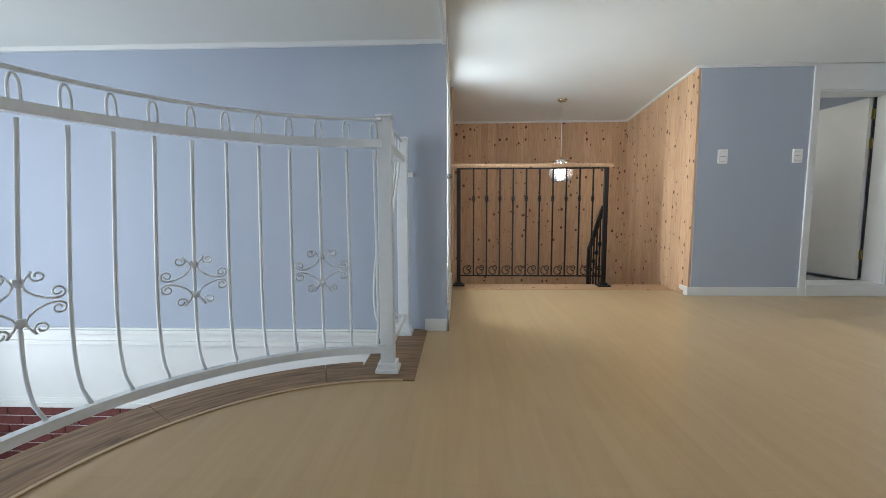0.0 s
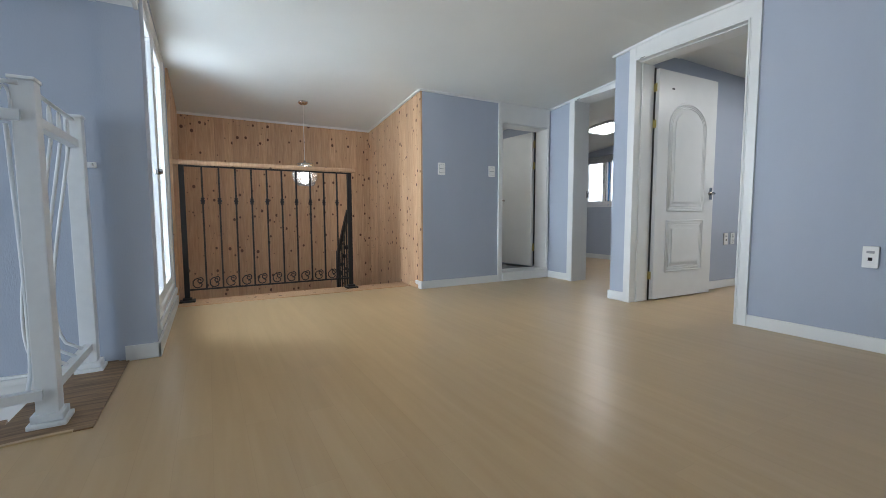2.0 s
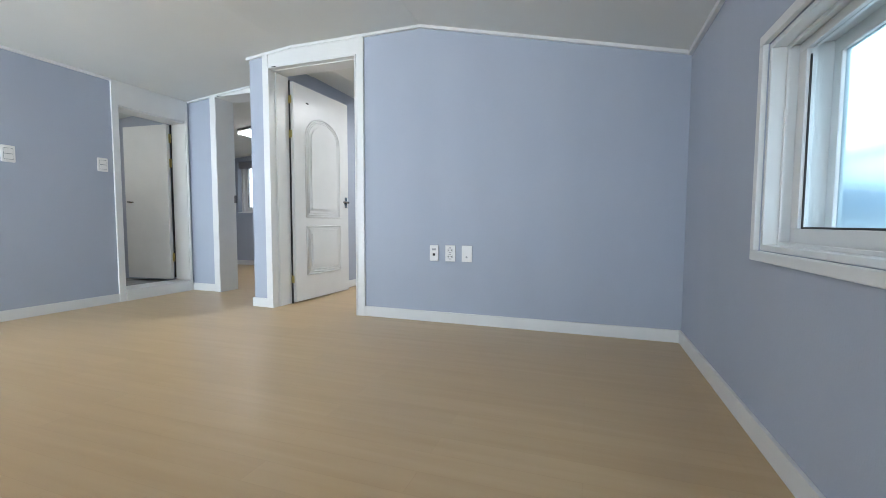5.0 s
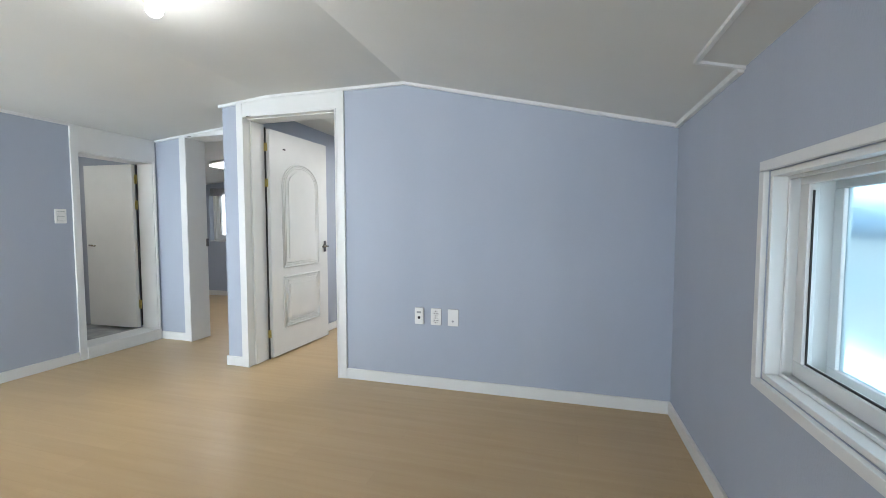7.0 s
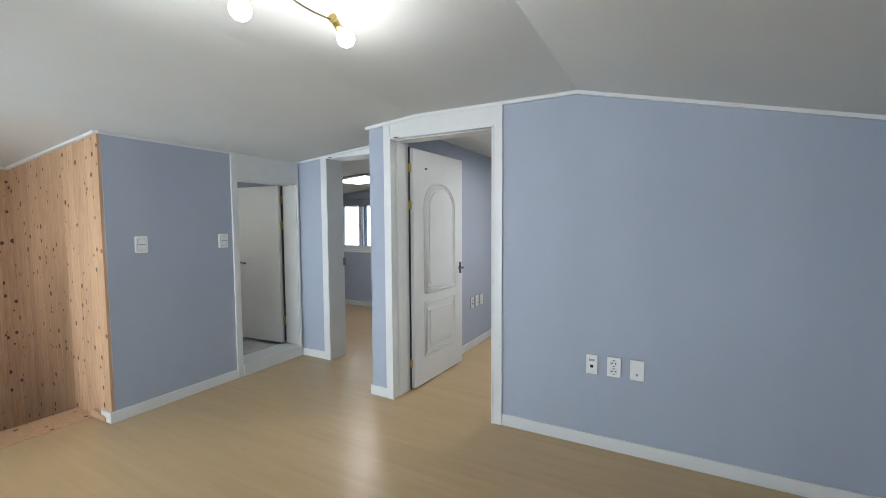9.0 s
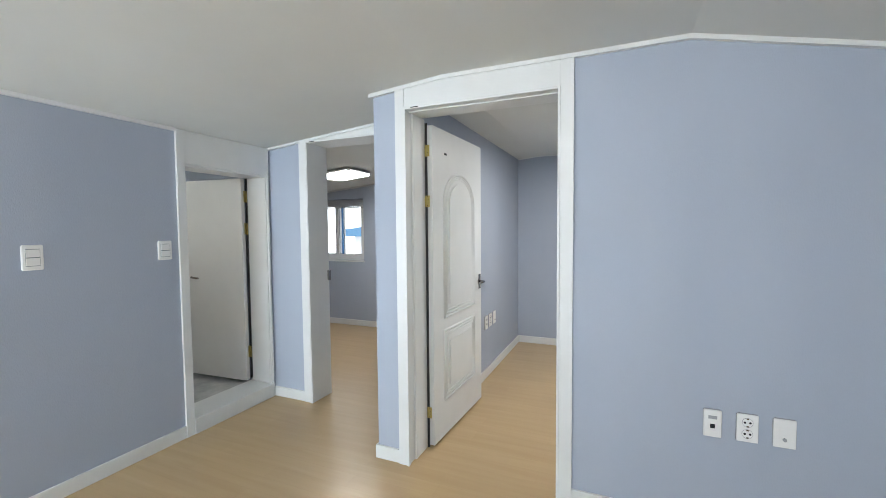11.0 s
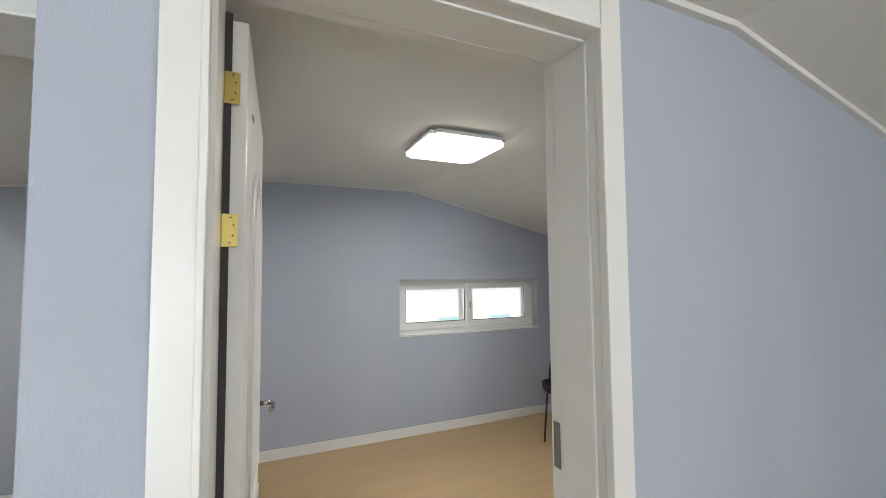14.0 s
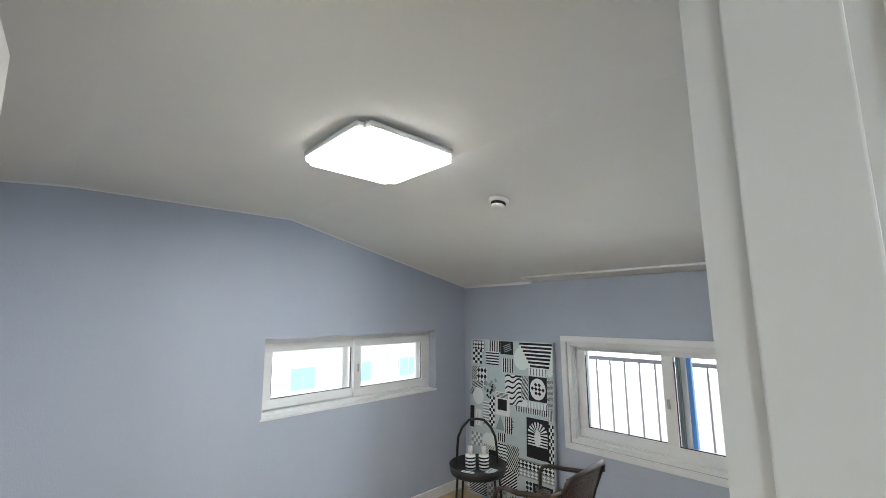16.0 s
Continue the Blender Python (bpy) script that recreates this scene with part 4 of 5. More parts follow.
pend = thing("pendant_lamp", (-2.215, 2.04, 1.927), "brass pendant lamp with a ribbed clear glass shade, lit", "pendant lamp")
part("ceiling_rose", lathe(bmesh.new(), [(0.05, 0.0), (0.052, -0.012), (0.03, -0.03), (0.008, -0.034)], n=20), SILVER, pend)
part("cord", tube(bmesh.new(), [(0, 0, -0.03), (0, 0, -0.62)], 0.003, 6), PLASTIC, pend)
part("cap", lathe(bmesh.new(), [(0.008, -0.6), (0.016, -0.622), (0.082, -0.634), (0.088, -0.655), (0.07, -0.66)], n=20), SILVER, pend)
shade = bmesh.new()
lathe(shade, [(0.072, -0.655), (0.116, -0.70), (0.130, -0.745), (0.121, -0.80), (0.09, -0.858), (0.086, -0.856), (0.116, -0.80), (0.125, -0.745), (0.111, -0.70), (0.068, -0.657)], n=32, close=False)
for i, v in enumerate(shade.verts):
    if (i % 32) % 2:
        v.co.x *= 0.965
        v.co.y *= 0.965
sh = part("glass_shade", shade, SHADE_GLASS, pend, "ribbed clear glass shade")
sh.visible_shadow = False
bl = part("bulb", lathe(bmesh.new(), [(0.014, -0.66), (0.018, -0.685), (0.04, -0.72), (0.046, -0.755), (0.034, -0.795), (0.002, -0.81)], n=16), BULB, pend)
bl.visible_shadow = False
for i in range(16):
    a = 2 * math.pi * i / 16
    part("crystal_rod", tube(bmesh.new(), [(0.068 * math.cos(a), 0.068 * math.sin(a), -0.66), (0.068 * math.cos(a), 0.068 * math.sin(a), -0.85)], 0.0065, 6), SHADE_GLASS, pend).visible_shadow = False

# ---- ceiling lamps ----
HUB = Vector((-1.80, -1.08, 2.085))
chand = thing("chandelier", (HUB.x, HUB.y, RIDGE_Z), "brass chandelier with thin curved arms and bare globe bulbs, lit", "chandelier")
part("canopy", lathe(bmesh.new(), [(0.06, 0.0), (0.06, -0.018), (0.02, -0.026)], n=24), BRASS, chand)
part("stem", tube(bmesh.new(), [(0, 0, -0.02), (0, 0, -0.085)], 0.012, 10), BRASS, chand)
part("hub", lathe(bmesh.new(), [(0.012, -0.07), (0.024, -0.076), (0.024, -0.094), (0.006, -0.1)], n=16), BRASS, chand)
for k, b in enumerate(BULBS):
    d = Vector(b) - Vector((HUB.x, HUB.y, RIDGE_Z))
    side = Vector((-d.y, d.x, 0)).normalized() * 0.05 * (1 if k % 2 else -1)
    flat = Vector((d.x, d.y, 0)).normalized()
    end = d - flat * 0.075 + Vector((0, 0, 0.03))
    mid = end * 0.5 + side + Vector((0, 0, -0.012))
    mid.z = -0.088
    p0 = Vector((0, 0, -0.085))
    pts = [(1 - u) ** 2 * p0 + 2 * u * (1 - u) * mid + u * u * end for u in (i / 12 for i in range(13))]
    arm = part("arm", tube(bmesh.new(), pts, 0.003, 6), ARM_BRASS, chand)
    part("collar", tube(bmesh.new(), [pts[4], pts[4] + (pts[5] - pts[4]) * 0.5], 0.008, 8), BRASS, arm)
    way = (d - end).normalized()
    sock = tube(bmesh.new(), [end - way * 0.012, end + way * 0.036], 0.0135, 14)
    tube(sock, [end - way * 0.016, end - way * 0.006], 0.0165, 14)
    part("socket", sock, BRASS, arm, "short brass lamp socket")
    bm = bmesh.new()
    bmesh.ops.create_uvsphere(bm, u_segments=16, v_segments=10, radius=0.033, matrix=Matrix.Translation(d))
    for f in bm.faces:
        f.smooth = True
    part("bulb", bm, BULB, arm, "lit globe bulb").visible_shadow = False


def panel_lamp(at, w, tilt, label):
    lamp = thing("ceiling_lamp", at, label, "ceiling lamp", "square ceiling lamps")
    h = w / 2
    lamp.matrix_basis = pose(*(SIZE * c for c in at), tilt, 0, 0)
    part("mount", boxes((-h * 0.8, h * 0.8, -h * 0.8, h * 0.8, -0.018, 0.0)), PLASTIC, lamp)
    bm = boxes((-h, h, -h, h, -0.038, -0.018))
    up = [e for e in bm.edges if abs(e.verts[0].co.z - e.verts[1].co.z) > 0.01]
    bmesh.ops.bevel(bm, geom=up, offset=0.034, segments=8, affect="EDGES")
    for face in bm.faces:
        face.smooth = abs(face.normal.z) < 0.5
    part("housing", bm, PLASTIC, lamp)
    bm = boxes((-h + 0.008, h - 0.008, -h + 0.008, h - 0.008, -0.056, -0.0385))
    up = [e for e in bm.edges if abs(e.verts[0].co.z - e.verts[1].co.z) > 0.005]
    bmesh.ops.bevel(bm, geom=up, offset=0.03, segments=8, affect="EDGES")
    part("diffuser", bm, LIGHT_PANEL, lamp, "glowing white diffuser")
    return lamp


panel_lamp((1.347, -1.31, 2.163), 0.445, 0, "white square ceiling lamp, lit, in the bedroom")
panel_lamp((1.71, 1.46, ceiling_z(1.46) - 0.002), 0.43, -5.3, "white square ceiling lamp, lit, in the back room")
det = thing("smoke_detector", (1.292, -1.989, 2.07), "small white round smoke detector on the sloping ceiling", "smoke detector")
det.matrix_basis = pose(1.292 * SIZE, -1.989 * SIZE, 2.071 * SIZE, 13.5, 0, 0)
part("base", lathe(bmesh.new(), [(0.05, 0.0), (0.05, -0.018), (0.042, -0.022)], n=24), PLASTIC, det)
part("vent_ring", lathe(bmesh.new(), [(0.038, -0.022), (0.036, -0.034), (0.03, -0.036)], n=24), INK, det, "dark vent slots")
part("cap", lathe(bmesh.new(), [(0.034, -0.034), (0.032, -0.046), (0.015, -0.05), (0.001, -0.05)], n=24), PLASTIC, det)

# ---- bedroom furniture ----
TX, TY, TZ = 2.12, -2.715, 0.425
table = thing("side_table", (TX, TY, 0), "black steel tray table with a hooped carrying handle", "side table")
part("tray", lathe(bmesh.new(), [(0.001, TZ - 0.008), (0.185, TZ - 0.008), (0.192, TZ), (0.2, TZ + 0.05), (0.196, TZ + 0.05), (0.187, TZ + 0.003), (0.001, TZ)], n=40), BLACK_METAL, table)
for lx, ly in ((0.055, 0.19), (-0.2, 0.02), (0.215, -0.05), (-0.035, -0.23)):
    part("leg", tube(bmesh.new(), [(lx, ly, 0.0), (lx * 0.82, ly * 0.82, TZ - 0.004)], 0.008, 8), BLACK_METAL, table)
u = Vector((-0.72, -0.69, 0))
back = Vector((0.69, -0.72, 0))
hoop = [u * 0.127 * s + back * 0.1 + Vector((0, 0, z)) for s, z in ((-1.15, TZ + 0.02), (-1.12, TZ + 0.12), (-1.05, TZ + 0.2), (-0.82, TZ + 0.262), (-0.42, TZ + 0.315), (0, TZ + 0.322), (0.42, TZ + 0.315), (0.82, TZ + 0.262), (1.05, TZ + 0.2), (1.12, TZ + 0.12), (1.15, TZ + 0.02))]
part("handle_hoop", tube(bmesh.new(), hoop, 0.009, 8), BLACK_METAL, table)
for s in (-0.05, 0.045):
    p = Vector((TX, TY, TZ + 0.001)) + u * s + back * 0.03
    jar = thing("striped_bottle", p, "white ceramic bottle with black stripes on the tray table", "bottle", "bottles on the tray")
    part("body", lathe(bmesh.new(), [(0.030, 0.0), (0.036, 0.006), (0.037, 0.092), (0.033, 0.099), (0.014, 0.101)], n=20), CERAMIC, jar)
    part("neck", lathe(bmesh.new(), [(0.017, 0.1), (0.017, 0.152), (0.015, 0.156), (0.006, 0.156)], n=16), CERAMIC, jar)
    for z in (0.01, 0.032, 0.054, 0.076):
        part("stripe", lathe(bmesh.new(), [(0.0375, z), (0.0378, z + 0.011)], n=20, close=False), INK, jar, "black painted stripe")
for dx, dy, rot, mat_c, lab in ((0.02, 0.09, 20, INK_WHITE, "white printed card lying on the tray"), (-0.09, 0.06, 60, INK, "dark brochure lying on the tray"), (-0.08, -0.05, 100, INK_WHITE, "small white card lying on the tray")):
    card = thing("card", (TX + dx, TY + dy, TZ + 0.004), lab, "card", "cards on the tray", turn=rot)
    part("sheet", boxes((-0.045, 0.045, -0.028, 0.028, 0, 0.003)), mat_c, card)
    part("print_bar", boxes((-0.03, 0.03, -0.012, -0.004, 0.003, 0.0036)), INK_AND_SHADE_GREY, card)

chair = thing("armchair", (1.531, -2.618, 0), "brown woven armchair with a dark tube frame beside the table", "chair", turn=1)


def tubes(name, pts, r=0.0115, mat=TUBE_BROWN, label=""):
    return part(name, tube(bmesh.new(), pts, r, 8), mat, chair, label)


W2, F, B = 0.235, 0.17, -0.20
for s in (-1, 1):
    tubes("front_leg", [(F + 0.04, s * W2, 0.0), (F, s * W2, 0.34), (F - 0.005, s * W2, 0.49), (F - 0.03, s * W2, 0.53), (F - 0.08, s * W2, 0.542)])
    tubes("arm_rest", [(F - 0.08, s * W2, 0.542), (0.0, s * (W2 + 0.01), 0.545), (B, s * W2, 0.575), (B - 0.07, s * (W2 - 0.03), 0.62)], 0.014)
    tubes("rear_leg", [(B - 0.05, s * (W2 - 0.02), 0.0), (B - 0.01, s * (W2 - 0.015), 0.28), (B, s * (W2 - 0.015), 0.335), (B + 0.05, s * (W2 - 0.02), 0.355), (F - 0.02, s * (W2 - 0.02), 0.375)])
for s in (-1, 1):
    tubes("back_post", [(B + 0.02, s * (W2 - 0.025), 0.36), (B - 0.02, s * (W2 - 0.025), 0.5), (B - 0.07, s * (W2 - 0.03), 0.62)], 0.011)
tubes("front_stretcher", [(F + 0.015, -W2, 0.2), (F + 0.015, W2, 0.2)], 0.008)
tubes("back_rail", [(B - 0.07, -(W2 - 0.02), 0.61), (B - 0.08, -(W2 - 0.03), 0.648), (B - 0.092, -(W2 - 0.06), 0.668), (B - 0.1, -0.08, 0.674), (B - 0.102, 0, 0.675), (B - 0.1, 0.08, 0.674), (B - 0.092, W2 - 0.06, 0.668), (B - 0.08, W2 - 0.03, 0.648), (B - 0.07, W2 - 0.02, 0.61)], 0.015)
for i in range(17):
    x = F - 0.015 - i * 0.0225
    part("seat_strand", tube(bmesh.new(), [(x, -W2 + 0.012, 0.382 - 0.02 * i / 16), (x, -0.1, 0.372 - 0.02 * i / 16), (x, 0.1, 0.372 - 0.02 * i / 16), (x, W2 - 0.012, 0.382 - 0.02 * i / 16)], 0.0095, 6), RATTAN, chair)
for i in range(20):
    t = i / 19
    z = 0.38 + 0.285 * t
    x = B - 0.005 - 0.095 * t ** 1.1
    w = W2 - 0.03 - 0.06 * max(0, t - 0.85)
    part("back_strand", tube(bmesh.new(), [(x + 0.025, -w, z), (x + 0.002, -0.1, z), (x - 0.008, 0, z), (x + 0.002, 0.1, z), (x + 0.025, w, z)], 0.0082, 6), RATTAN, chair)

# printed panel that leans on the wall
PW, PH = 0.845, 1.276
panel = thing("art_panel", (2.24, -3.205, 0.004), "large panel of black and white geometric patterns leaning on the wall", "art panel")
panel.matrix_basis = pose(2.24 * SIZE, -3.195 * SIZE, 0.004 * SIZE, 3.0, 0, 0)
part("board", boxes((-PW / 2, PW / 2, -0.03, 0.0, 0, PH), bevel=0.002), PAPER, panel)


def flat(bm, pts, lift):
    vs = [bm.verts.new((-x, lift, z)) for x, z in pts]
    bm.faces.new(vs)


def pattern(kind_of, w, h, rnd):
    """Flat printed shapes of one field, in a frame from 0 to w and 0 to h, as lists of points."""
    out = []
    if kind_of == "stripes":
        n = max(4, round(h / 0.024))
        for i in range(n):
            out.append([(0, h * (i + 0.1) / n), (w, h * (i + 0.1) / n), (w, h * (i + 0.6) / n), (0, h * (i + 0.6) / n)])
    if kind_of == "diagonal":
        n = max(4, round((w + h) / 2 / 0.024))
        for i in range(n):
            a, b = i / n, (i + 0.55) / n
            out.append([(w * a, 0), (w * b, 0), (w, h * (1 - b)), (w, h * (1 - a))])
            out.append([(0, h * (1 - a) * 0.999), (0, h * (1 - b)), (w * b, h), (w * a, h)][::-1] if i else [(0, h * 0.9), (w * 0.08, h), (0, h)])
    if kind_of == "checker":
        n, m = max(3, round(w / 0.024)), max(3, round(h / 0.024))
        for i in range(n):
            for j in range(m):
                if (i + j) % 2:
                    out.append([(w * i / n, h * j / m), (w * (i + 1) / n, h * j / m), (w * (i + 1) / n, h * (j + 1) / m), (w * i / n, h * (j + 1) / m)])
    if kind_of == "diamonds":
        n, m = max(2, round(w / 0.034)), max(2, round(h / 0.045))
        for i in range(n):
            for j in range(m):
                cx, cz, a, b = w * (i + 0.5) / n, h * (j + 0.5) / m, w * 0.48 / n, h * 0.48 / m
                out.append([(cx - a, cz), (cx, cz - b), (cx + a, cz), (cx, cz + b)])
    if kind_of == "rays":
        for i in range(9):
            a0, a1 = math.pi * i / 9, math.pi * (i + 0.55) / 9
            r = min(w / 2, h)
            out.append([(w / 2 + 0.15 * r * math.cos(a0), 0.15 * r * math.sin(a0)), (w / 2 + r * math.cos(a0), r * math.sin(a0)), (w / 2 + r * math.cos(a1), r * math.sin(a1)), (w / 2 + 0.15 * r * math.cos(a1), 0.15 * r * math.sin(a1))])
    if kind_of == "wave":
        for i in range(6):
            top = [(w * j / 12, h * (i + 0.5) / 6 + 0.05 * h * math.sin(j * 0.7) + h * 0.04) for j in range(13)]
            low = [(x, z - h * 0.085) for x, z in top]
            out.append(low + top[::-1])
    if kind_of == "dots":
        n, m = max(2, round(w / 0.036)), max(2, round(h / 0.036))
        for i in range(n):
            for j in range(m):
                cx, cz, a, b = w * (i + 0.5) / n, h * (j + 0.5) / m, w * 0.44 / n, h * 0.44 / m
                out.append([(cx + a * math.cos(k * math.pi / 5), cz + b * math.sin(k * math.pi / 5)) for k in range(10)])
    if kind_of == "block":
        out.append([(0, 0), (w, 0), (w, h), (0, h)])
    if kind_of == "triangle":
        out.append([(0, 0), (w, 0), (w / 2, h)])
    if kind_of == "disc":
        out.append([(w / 2 * (1 + math.cos(k * math.pi / 14)), h / 2 * (1 + math.sin(k * math.pi / 14))) for k in range(28)])
    if kind_of == "vee":
        for i in range(7):
            z, t = h * (1 - (i + 0.1) / 7), h * 0.085
            a = w * 0.5 * i / 9
            out.append([(a, z - t), (w - a * 0.3, z - t), (w - a * 0.3, z), (a, z)])
    if kind_of == "cylinders":
        n = max(2, round(w / 0.03))
        for i in range(n):
            out.append([(w * (i + 0.62) / n, h * 0.05), (w * (i + 0.82) / n, h * 0.05), (w * (i + 0.82) / n, h * 0.95), (w * (i + 0.62) / n, h * 0.95)])
    if kind_of == "comb":
        for i in range(18):
            out.append([(w * (i + 0.2) / 18, 0), (w * (i + 0.7) / 18, 0), (w * (i + 0.7) / 18, h), (w * (i + 0.2) / 18, h)])
    if kind_of == "bend":
        for i in range(7):
            low, top = [], []
            for j in range(13):
                x = w * j / 12
                z = h * (0.95 - 0.9 * i / 7) - h * 0.55 * (1 - j / 12) * (i / 7) + 0.05 * h * math.sin(j * 0.9)
                z = max(0.0, min(h, z + h * 0.10 * (j / 12)))
                low.append((x, max(0.0, z - h * 0.06)))
                top.append((x, z))
            out.append(low + top[::-1])
    if kind_of == "zigzag":
        for i in range(8):
            low = [(w * j / 12, h * (i + 0.25 + 0.3 * (j % 2)) / 8) for j in range(13)]
            out.append(low + [(x, z + h * 0.05) for x, z in low[::-1]])
    if kind_of == "blots":
        for i in range(14):
            cx, cz, r = w * rnd.uniform(0.1, 0.9), h * rnd.uniform(0.1, 0.9), min(w, h) * rnd.uniform(0.06, 0.13)
            out.append([(cx + r * rnd.uniform(0.6, 1.3) * math.cos(k * math.pi / 5), cz + r * rnd.uniform(0.6, 1.3) * math.sin(k * math.pi / 5)) for k in range(10)])
    return out


rnd = random.Random(11)
inks = {"black": bmesh.new(), "grey": bmesh.new(), "white": bmesh.new()}
layer = itertools.count()


def field(kind_of, x0, x1, z0, z1, turn=0, ink="black", ground="white"):
    """One printed field of the panel between x0 and x1 from its outer edge and z0 and z1 over its foot."""
    k = next(layer)
    w, h = x1 - x0, z1 - z0
    cx, cz = (x0 + x1) / 2 - PW / 2, (z0 + z1) / 2
    if turn == 90:
        w, h = h, w
    ca, sa = math.cos(radians(turn)), math.sin(radians(turn))

    def fit_in(p):
        u, v = p[0] - w / 2, p[1] - h / 2
        return (min(PW / 2 - 0.003, max(-PW / 2 + 0.003, cx + u * ca - v * sa)), min(PH - 0.003, max(0.003, cz + u * sa + v * ca)))

    if ground != "none":
        flat(inks[ground], [fit_in(p) for p in ((0, 0), (w, 0), (w, h), (0, h))], 0.0012 + k * 0.00004)
    for pts in pattern(kind_of, w, h, rnd):
        flat(inks[ink], [fit_in(p) for p in pts], 0.0012 + k * 0.00004 + 0.00002)


field("disc", 0.479, 0.638, 1.052, 1.233, ink="white", ground="none")
field("dots", 0.028, 0.160, 1.167, 1.265, ink="white", ground="black")
field("checker", 0.028, 0.135, 1.068, 1.189)
field("stripes", 0.210, 0.338, 1.177, 1.272, 90)
field("stripes", 0.178, 0.323, 1.066, 1.180)
field("block", 0.338, 0.473, 1.164, 1.271, ground="none")
field("stripes", 0.372, 0.451, 1.189, 1.251, 20, ink="grey", ground="none")
field("stripes", 0.357, 0.473, 1.020, 1.134, 90)
field("vee", 0.535, 0.841, 1.073, 1.271)
field("diagonal", 0.015, 0.122, 0.930, 1.045)
field("diamonds", 0.079, 0.192, 0.884, 1.039)
field("diagonal", 0.019, 0.150, 0.865, 0.916)
field("stripes", 0.011, 0.068, 0.777, 0.863, 60, ground="none")
field("cylinders", 0.623, 0.789, 1.018, 1.077)
field("disc", 0.791, 0.841, 1.022, 1.077, ink="white", ground="none")
field("cylinders", 0.623, 0.789, 0.767, 0.822)
field("bend", 0.391, 0.573, 0.770, 1.006)
field("diagonal", 0.554, 0.620, 0.828, 1.009)
field("disc", 0.560, 0.612, 0.773, 0.828, ink="white", ground="none")
field("block", 0.623, 0.789, 0.829, 1.013, ground="none")
field("disc", 0.635, 0.777, 0.841, 1.001, ink="white", ground="none")
field("checker", 0.663, 0.749, 0.873, 0.969, 45, ground="none")
field("diagonal", 0.791, 0.841, 0.787, 1.011)
field("comb", 0.498, 0.791, 0.730, 0.772)
field("stripes", 0.794, 0.841, 0.706, 0.784, 90)
field("blots", 0.156, 0.310, 0.818, 0.973, ink="grey", ground="none")
field("blots", 0.178, 0.282, 0.783, 0.921, ground="none")
field("checker", 0.225, 0.282, 0.573, 0.810)
field("block", 0.291, 0.436, 0.675, 0.859, ink="white", ground="none")
field("stripes", 0.300, 0.422, 0.813, 0.853, ground="none")
field("block", 0.314, 0.409, 0.715, 0.801, ground="none")
field("triangle", 0.293, 0.391, 0.559, 0.669, ink="grey", ground="none")
field("stripes", 0.385, 0.462, 0.544, 0.672, 90)
field("blots", 0.436, 0.479, 0.566, 0.661, ground="none")
field("stripes", 0.312, 0.394, 0.473, 0.538, 90)
field("block", 0.008, 0.056, 0.532, 0.708, ground="none")
field("cylinders", 0.071, 0.143, 0.555, 0.684, ink="grey")
field("stripes", 0.154, 0.225, 0.575, 0.761, ink="grey")
field("disc", 0.038, 0.160, 0.727, 0.865, ink="white", ground="none")
field("block", 0.601, 0.800, 0.415, 0.703, ground="none")
field("rays", 0.612, 0.789, 0.590, 0.690, ink="white", ground="none")
field("stripes", 0.612, 0.789, 0.504, 0.587, ink="white", ground="none")
field("disc", 0.672, 0.729, 0.501, 0.622, ink="white", ground="none")
field("checker", 0.800, 0.841, 0.384, 0.680)
field("block", 0.526, 0.841, 0.266, 0.392, ink="grey", ground="none")
field("diamonds", 0.530, 0.841, 0.323, 0.380, ink="white", ground="black")
field("diamonds", 0.530, 0.841, 0.271, 0.318, ink="white", ground="grey")
field("zigzag", 0.315, 0.498, 0.268, 0.461)
field("diagonal", 0.409, 0.530, 0.252, 0.463)
field("diagonal", 0.338, 0.511, 0.144, 0.275)
field("checker", 0.028, 0.150, 0.391, 0.494, ink="grey")
field("disc", 0.150, 0.300, 0.352, 0.516, ink="white", ground="none")
field("diagonal", 0.154, 0.282, 0.283, 0.421, ink="grey")
field("block", 0.225, 0.319, 0.284, 0.388, ground="none")
field("diagonal", 0.225, 0.338, 0.181, 0.285)
field("dots", 0.590, 0.650, 0.114, 0.247)
field("block", 0.657, 0.826, 0.135, 0.243, ground="none")
field("stripes", 0.676, 0.804, 0.195, 0.230, ink="grey", ground="none")
field("dots", 0.620, 0.841, 0.083, 0.157, ink="white", ground="black")
field("diagonal", 0.575, 0.657, 0.036, 0.119)
field("stripes", 0.008, 0.150, 0.175, 0.278)
field("diagonal", 0.019, 0.207, 0.021, 0.159)
field("checker", 0.225, 0.394, 0.018, 0.130, ink="grey")
field("rays", 0.413, 0.563, 0.024, 0.127)
for nm, mt in (("black", INK), ("grey", INK_AND_SHADE_GREY), ("white", INK_WHITE)):
    tagged(part("printed_" + nm, inks[nm], mt, panel), kind="stuff")

# ---- outside ----
structure("ground", boxes((-60, 60, -60, 60, -5.6, -5.5)), MORTAR, "pale paved ground outside", "ground")
bm = lathe(bmesh.new(), [(55, -5.5), (55, 30)], n=48, close=False)
structure("backdrop", bm, SKYGLOW, "bright overcast distance", "backdrop")
fence = thing("balcony_railing", (1.1, -4.1, -0.2), "pale metal balcony railing outside the bedroom window", "railing")
part("top_rail", tube(bmesh.new(), [(-1.6, 0, 1.30), (1.6, 0, 1.30)], 0.016, square=True), RAIL_METAL, fence)
part("bottom_rail", tube(bmesh.new(), [(-1.6, 0, 0.12), (1.6, 0, 0.12)], 0.016, square=True), RAIL_METAL, fence)
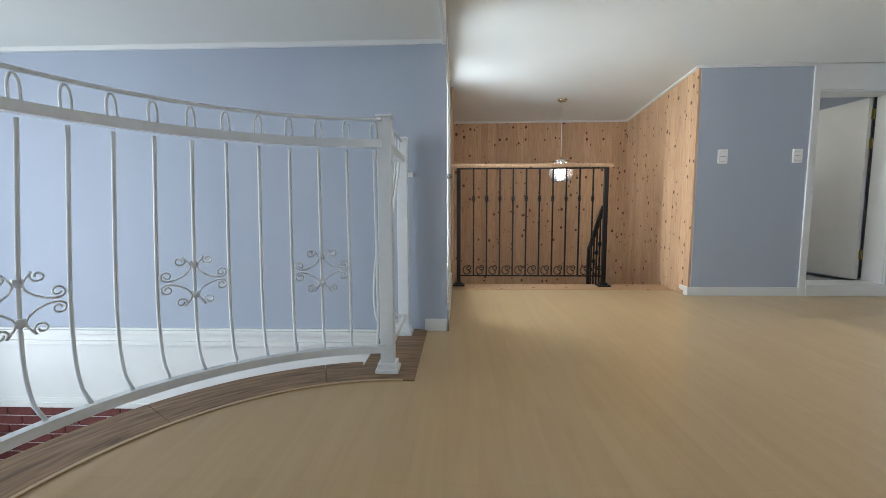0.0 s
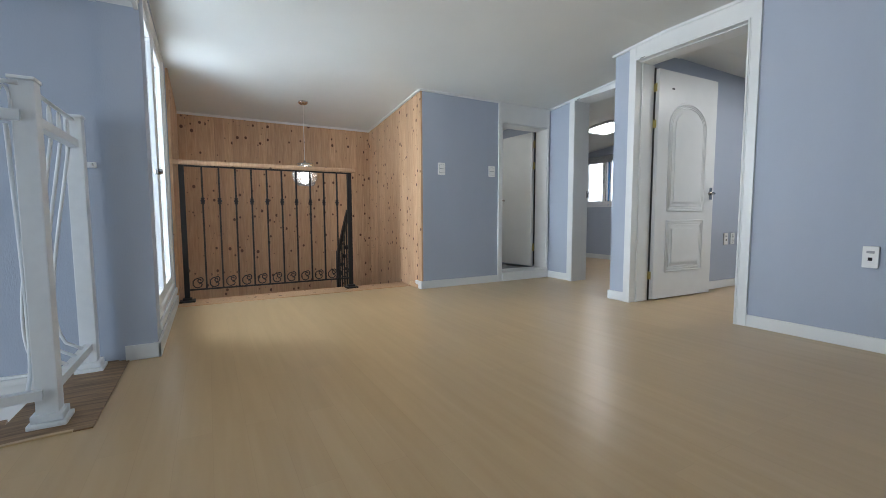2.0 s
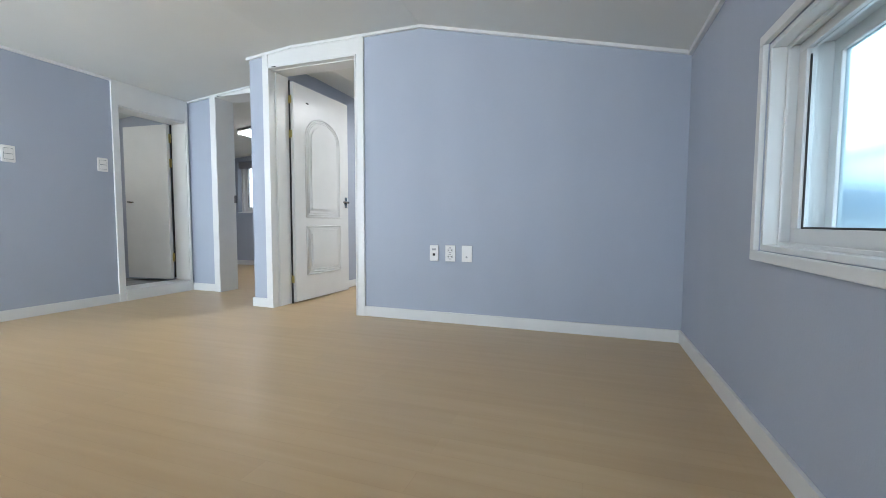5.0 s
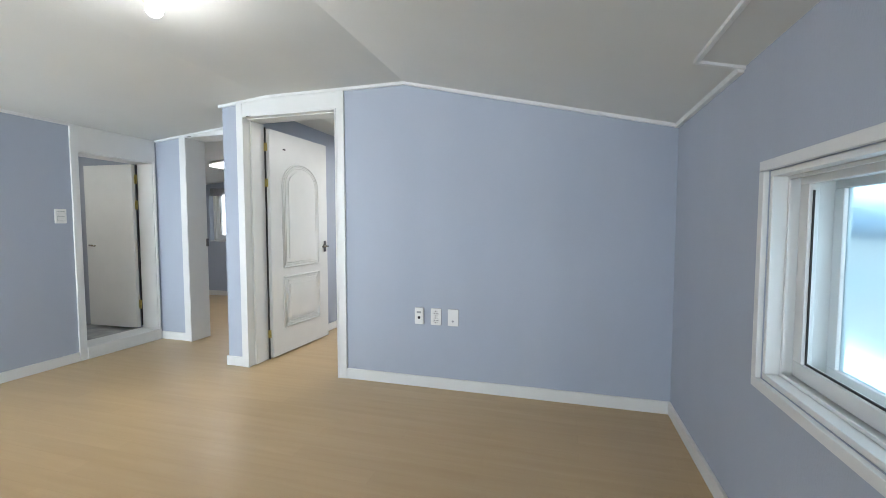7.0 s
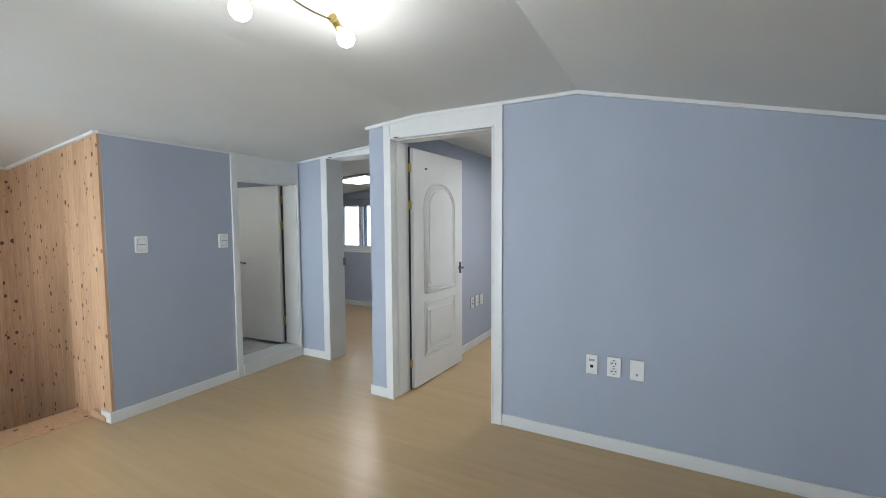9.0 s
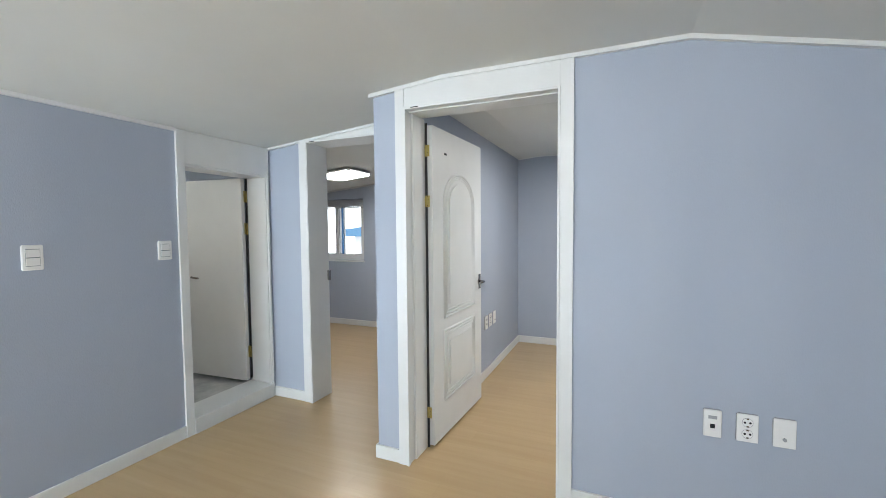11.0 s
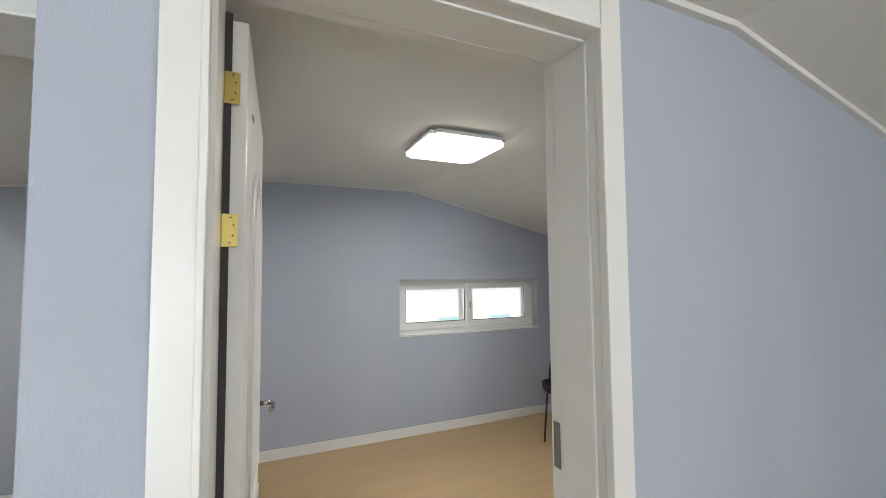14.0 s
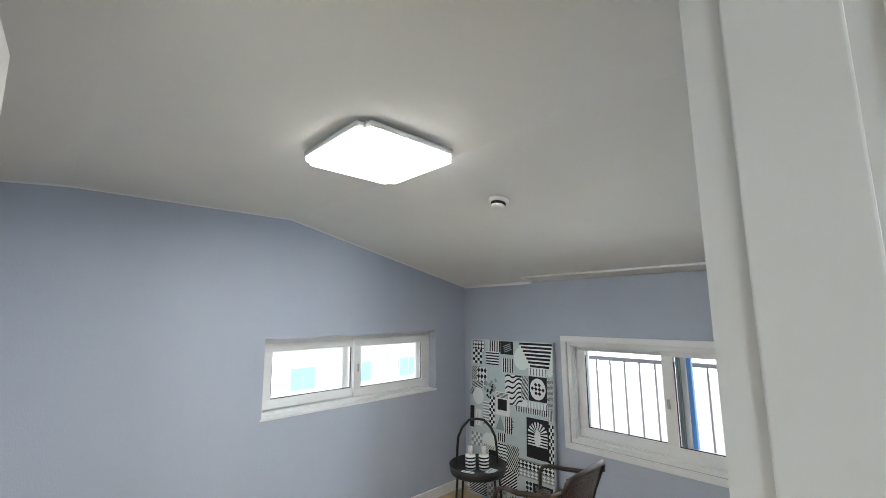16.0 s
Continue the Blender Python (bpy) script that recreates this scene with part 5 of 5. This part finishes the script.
for i in range(26):
    part("bar", tube(bmesh.new(), [(-1.6 + 0.126 * i, 0, 0.0), (-1.6 + 0.126 * i, 0, 1.3)], 0.008, 6), RAIL_METAL, fence)
structure("balcony_slab", boxes((-0.6, 2.9, -4.4, -3.68, -0.35, -0.2)), FACADE, "pale concrete balcony slab", "balcony")
house = thing("neighbour_house", (14, 4, -5.5), "pale rendered house with a blue sheet roof", "house")
part("wall", boxes((0, 6, -20, 6, 0, 6.6)), FACADE, house)
part("roof", prism([(-20.4, 6.5), (6.4, 6.5), (6.4, 6.8), (-7, 8.6), (-20.4, 6.8)], "x", -0.4, 6.4), ROOF_BLUE, house)
for yy in (-18.5, -16.2, -13.9, -11.6, -9.3, -7.0, -4.2, -1.0, 2.2):
    for zz in (1.6, 4.4):
        wd = part("window", boxes((-0.05, 0.02, yy, yy + 1.0, zz, zz + 0.85)), WHITE, house)
        part("pane", boxes((-0.07, -0.051, yy + 0.07, yy + 0.48, zz + 0.07, zz + 0.78)), FAR_PANE, wd)
        part("pane", boxes((-0.07, -0.051, yy + 0.52, yy + 0.93, zz + 0.07, zz + 0.78)), FAR_PANE, wd)

# ---- boards and bricks ----


def board_mesh(w, h):
    bm = boxes((0.0005, w - 0.0005, 0, 0.02, 0, h), bevel=0.0)
    front = [e for e in bm.edges if all(v.co.y < 0.001 for v in e.verts) and abs(e.verts[0].co.z - e.verts[1].co.z) > 0.1]
    bmesh.ops.bevel(bm, geom=front, offset=0.0014, segments=1, affect="EDGES")
    bmesh.ops.scale(bm, vec=(SIZE, SIZE, SIZE), verts=bm.verts)
    me = bpy.data.meshes.new("board")
    bm.to_mesh(me)
    bm.free()
    me.materials.append(PINE)
    return me


BOARD = 0.0895
me = board_mesh(BOARD, 3.3)


def boards(parent, x, y, turn, n):
    step = pose(0, 0, 0, 0, 0, turn) @ Vector((BOARD, 0, 0))
    for i in range(n):
        ob = new("board", me)
        ob.matrix_basis = pose((x + step.x * i) * SIZE, (y + step.y * i) * SIZE, -1.2 * SIZE, 0, 0, turn)
        ob.parent = parent


boards(bpy.data.objects["wall_stair_north"], -3.38, NORTH, 0, 24)
boards(bpy.data.objects["wall_stair_east"], -1.24, NORTH, -90, 17)
boards(bpy.data.objects["wall_hall_west"], -3.36, 1.665, 90, 12)
BW, BH, JOINT = 0.19, 0.055, 0.01
bm = boxes((0, BW, 0, 0.012, 0, BH), bevel=0.002)
bmesh.ops.scale(bm, vec=(SIZE, SIZE, SIZE), verts=bm.verts)
brick_me = bpy.data.meshes.new("brick")
bm.to_mesh(brick_me)
bm.free()
brick_me.materials.append(BRICK)
base_wall = structure("wall_void_brickwork", boxes((-6.8, -3.8, 0.142, 0.15, -1.3, -0.556)), MORTAR, "red brick facing with pale joints on the lower wall", "brickwork")
for row in range(11):
    x = -6.8 + (row % 2) * 0.1
    while x < -4.0:
        ob = new("brick", brick_me)
        ob.matrix_basis = pose(x * SIZE, 0.1305 * SIZE, (-0.563 - (row + 1) * (BH + JOINT) + JOINT) * SIZE)
        ob.parent = base_wall
        x += BW + JOINT
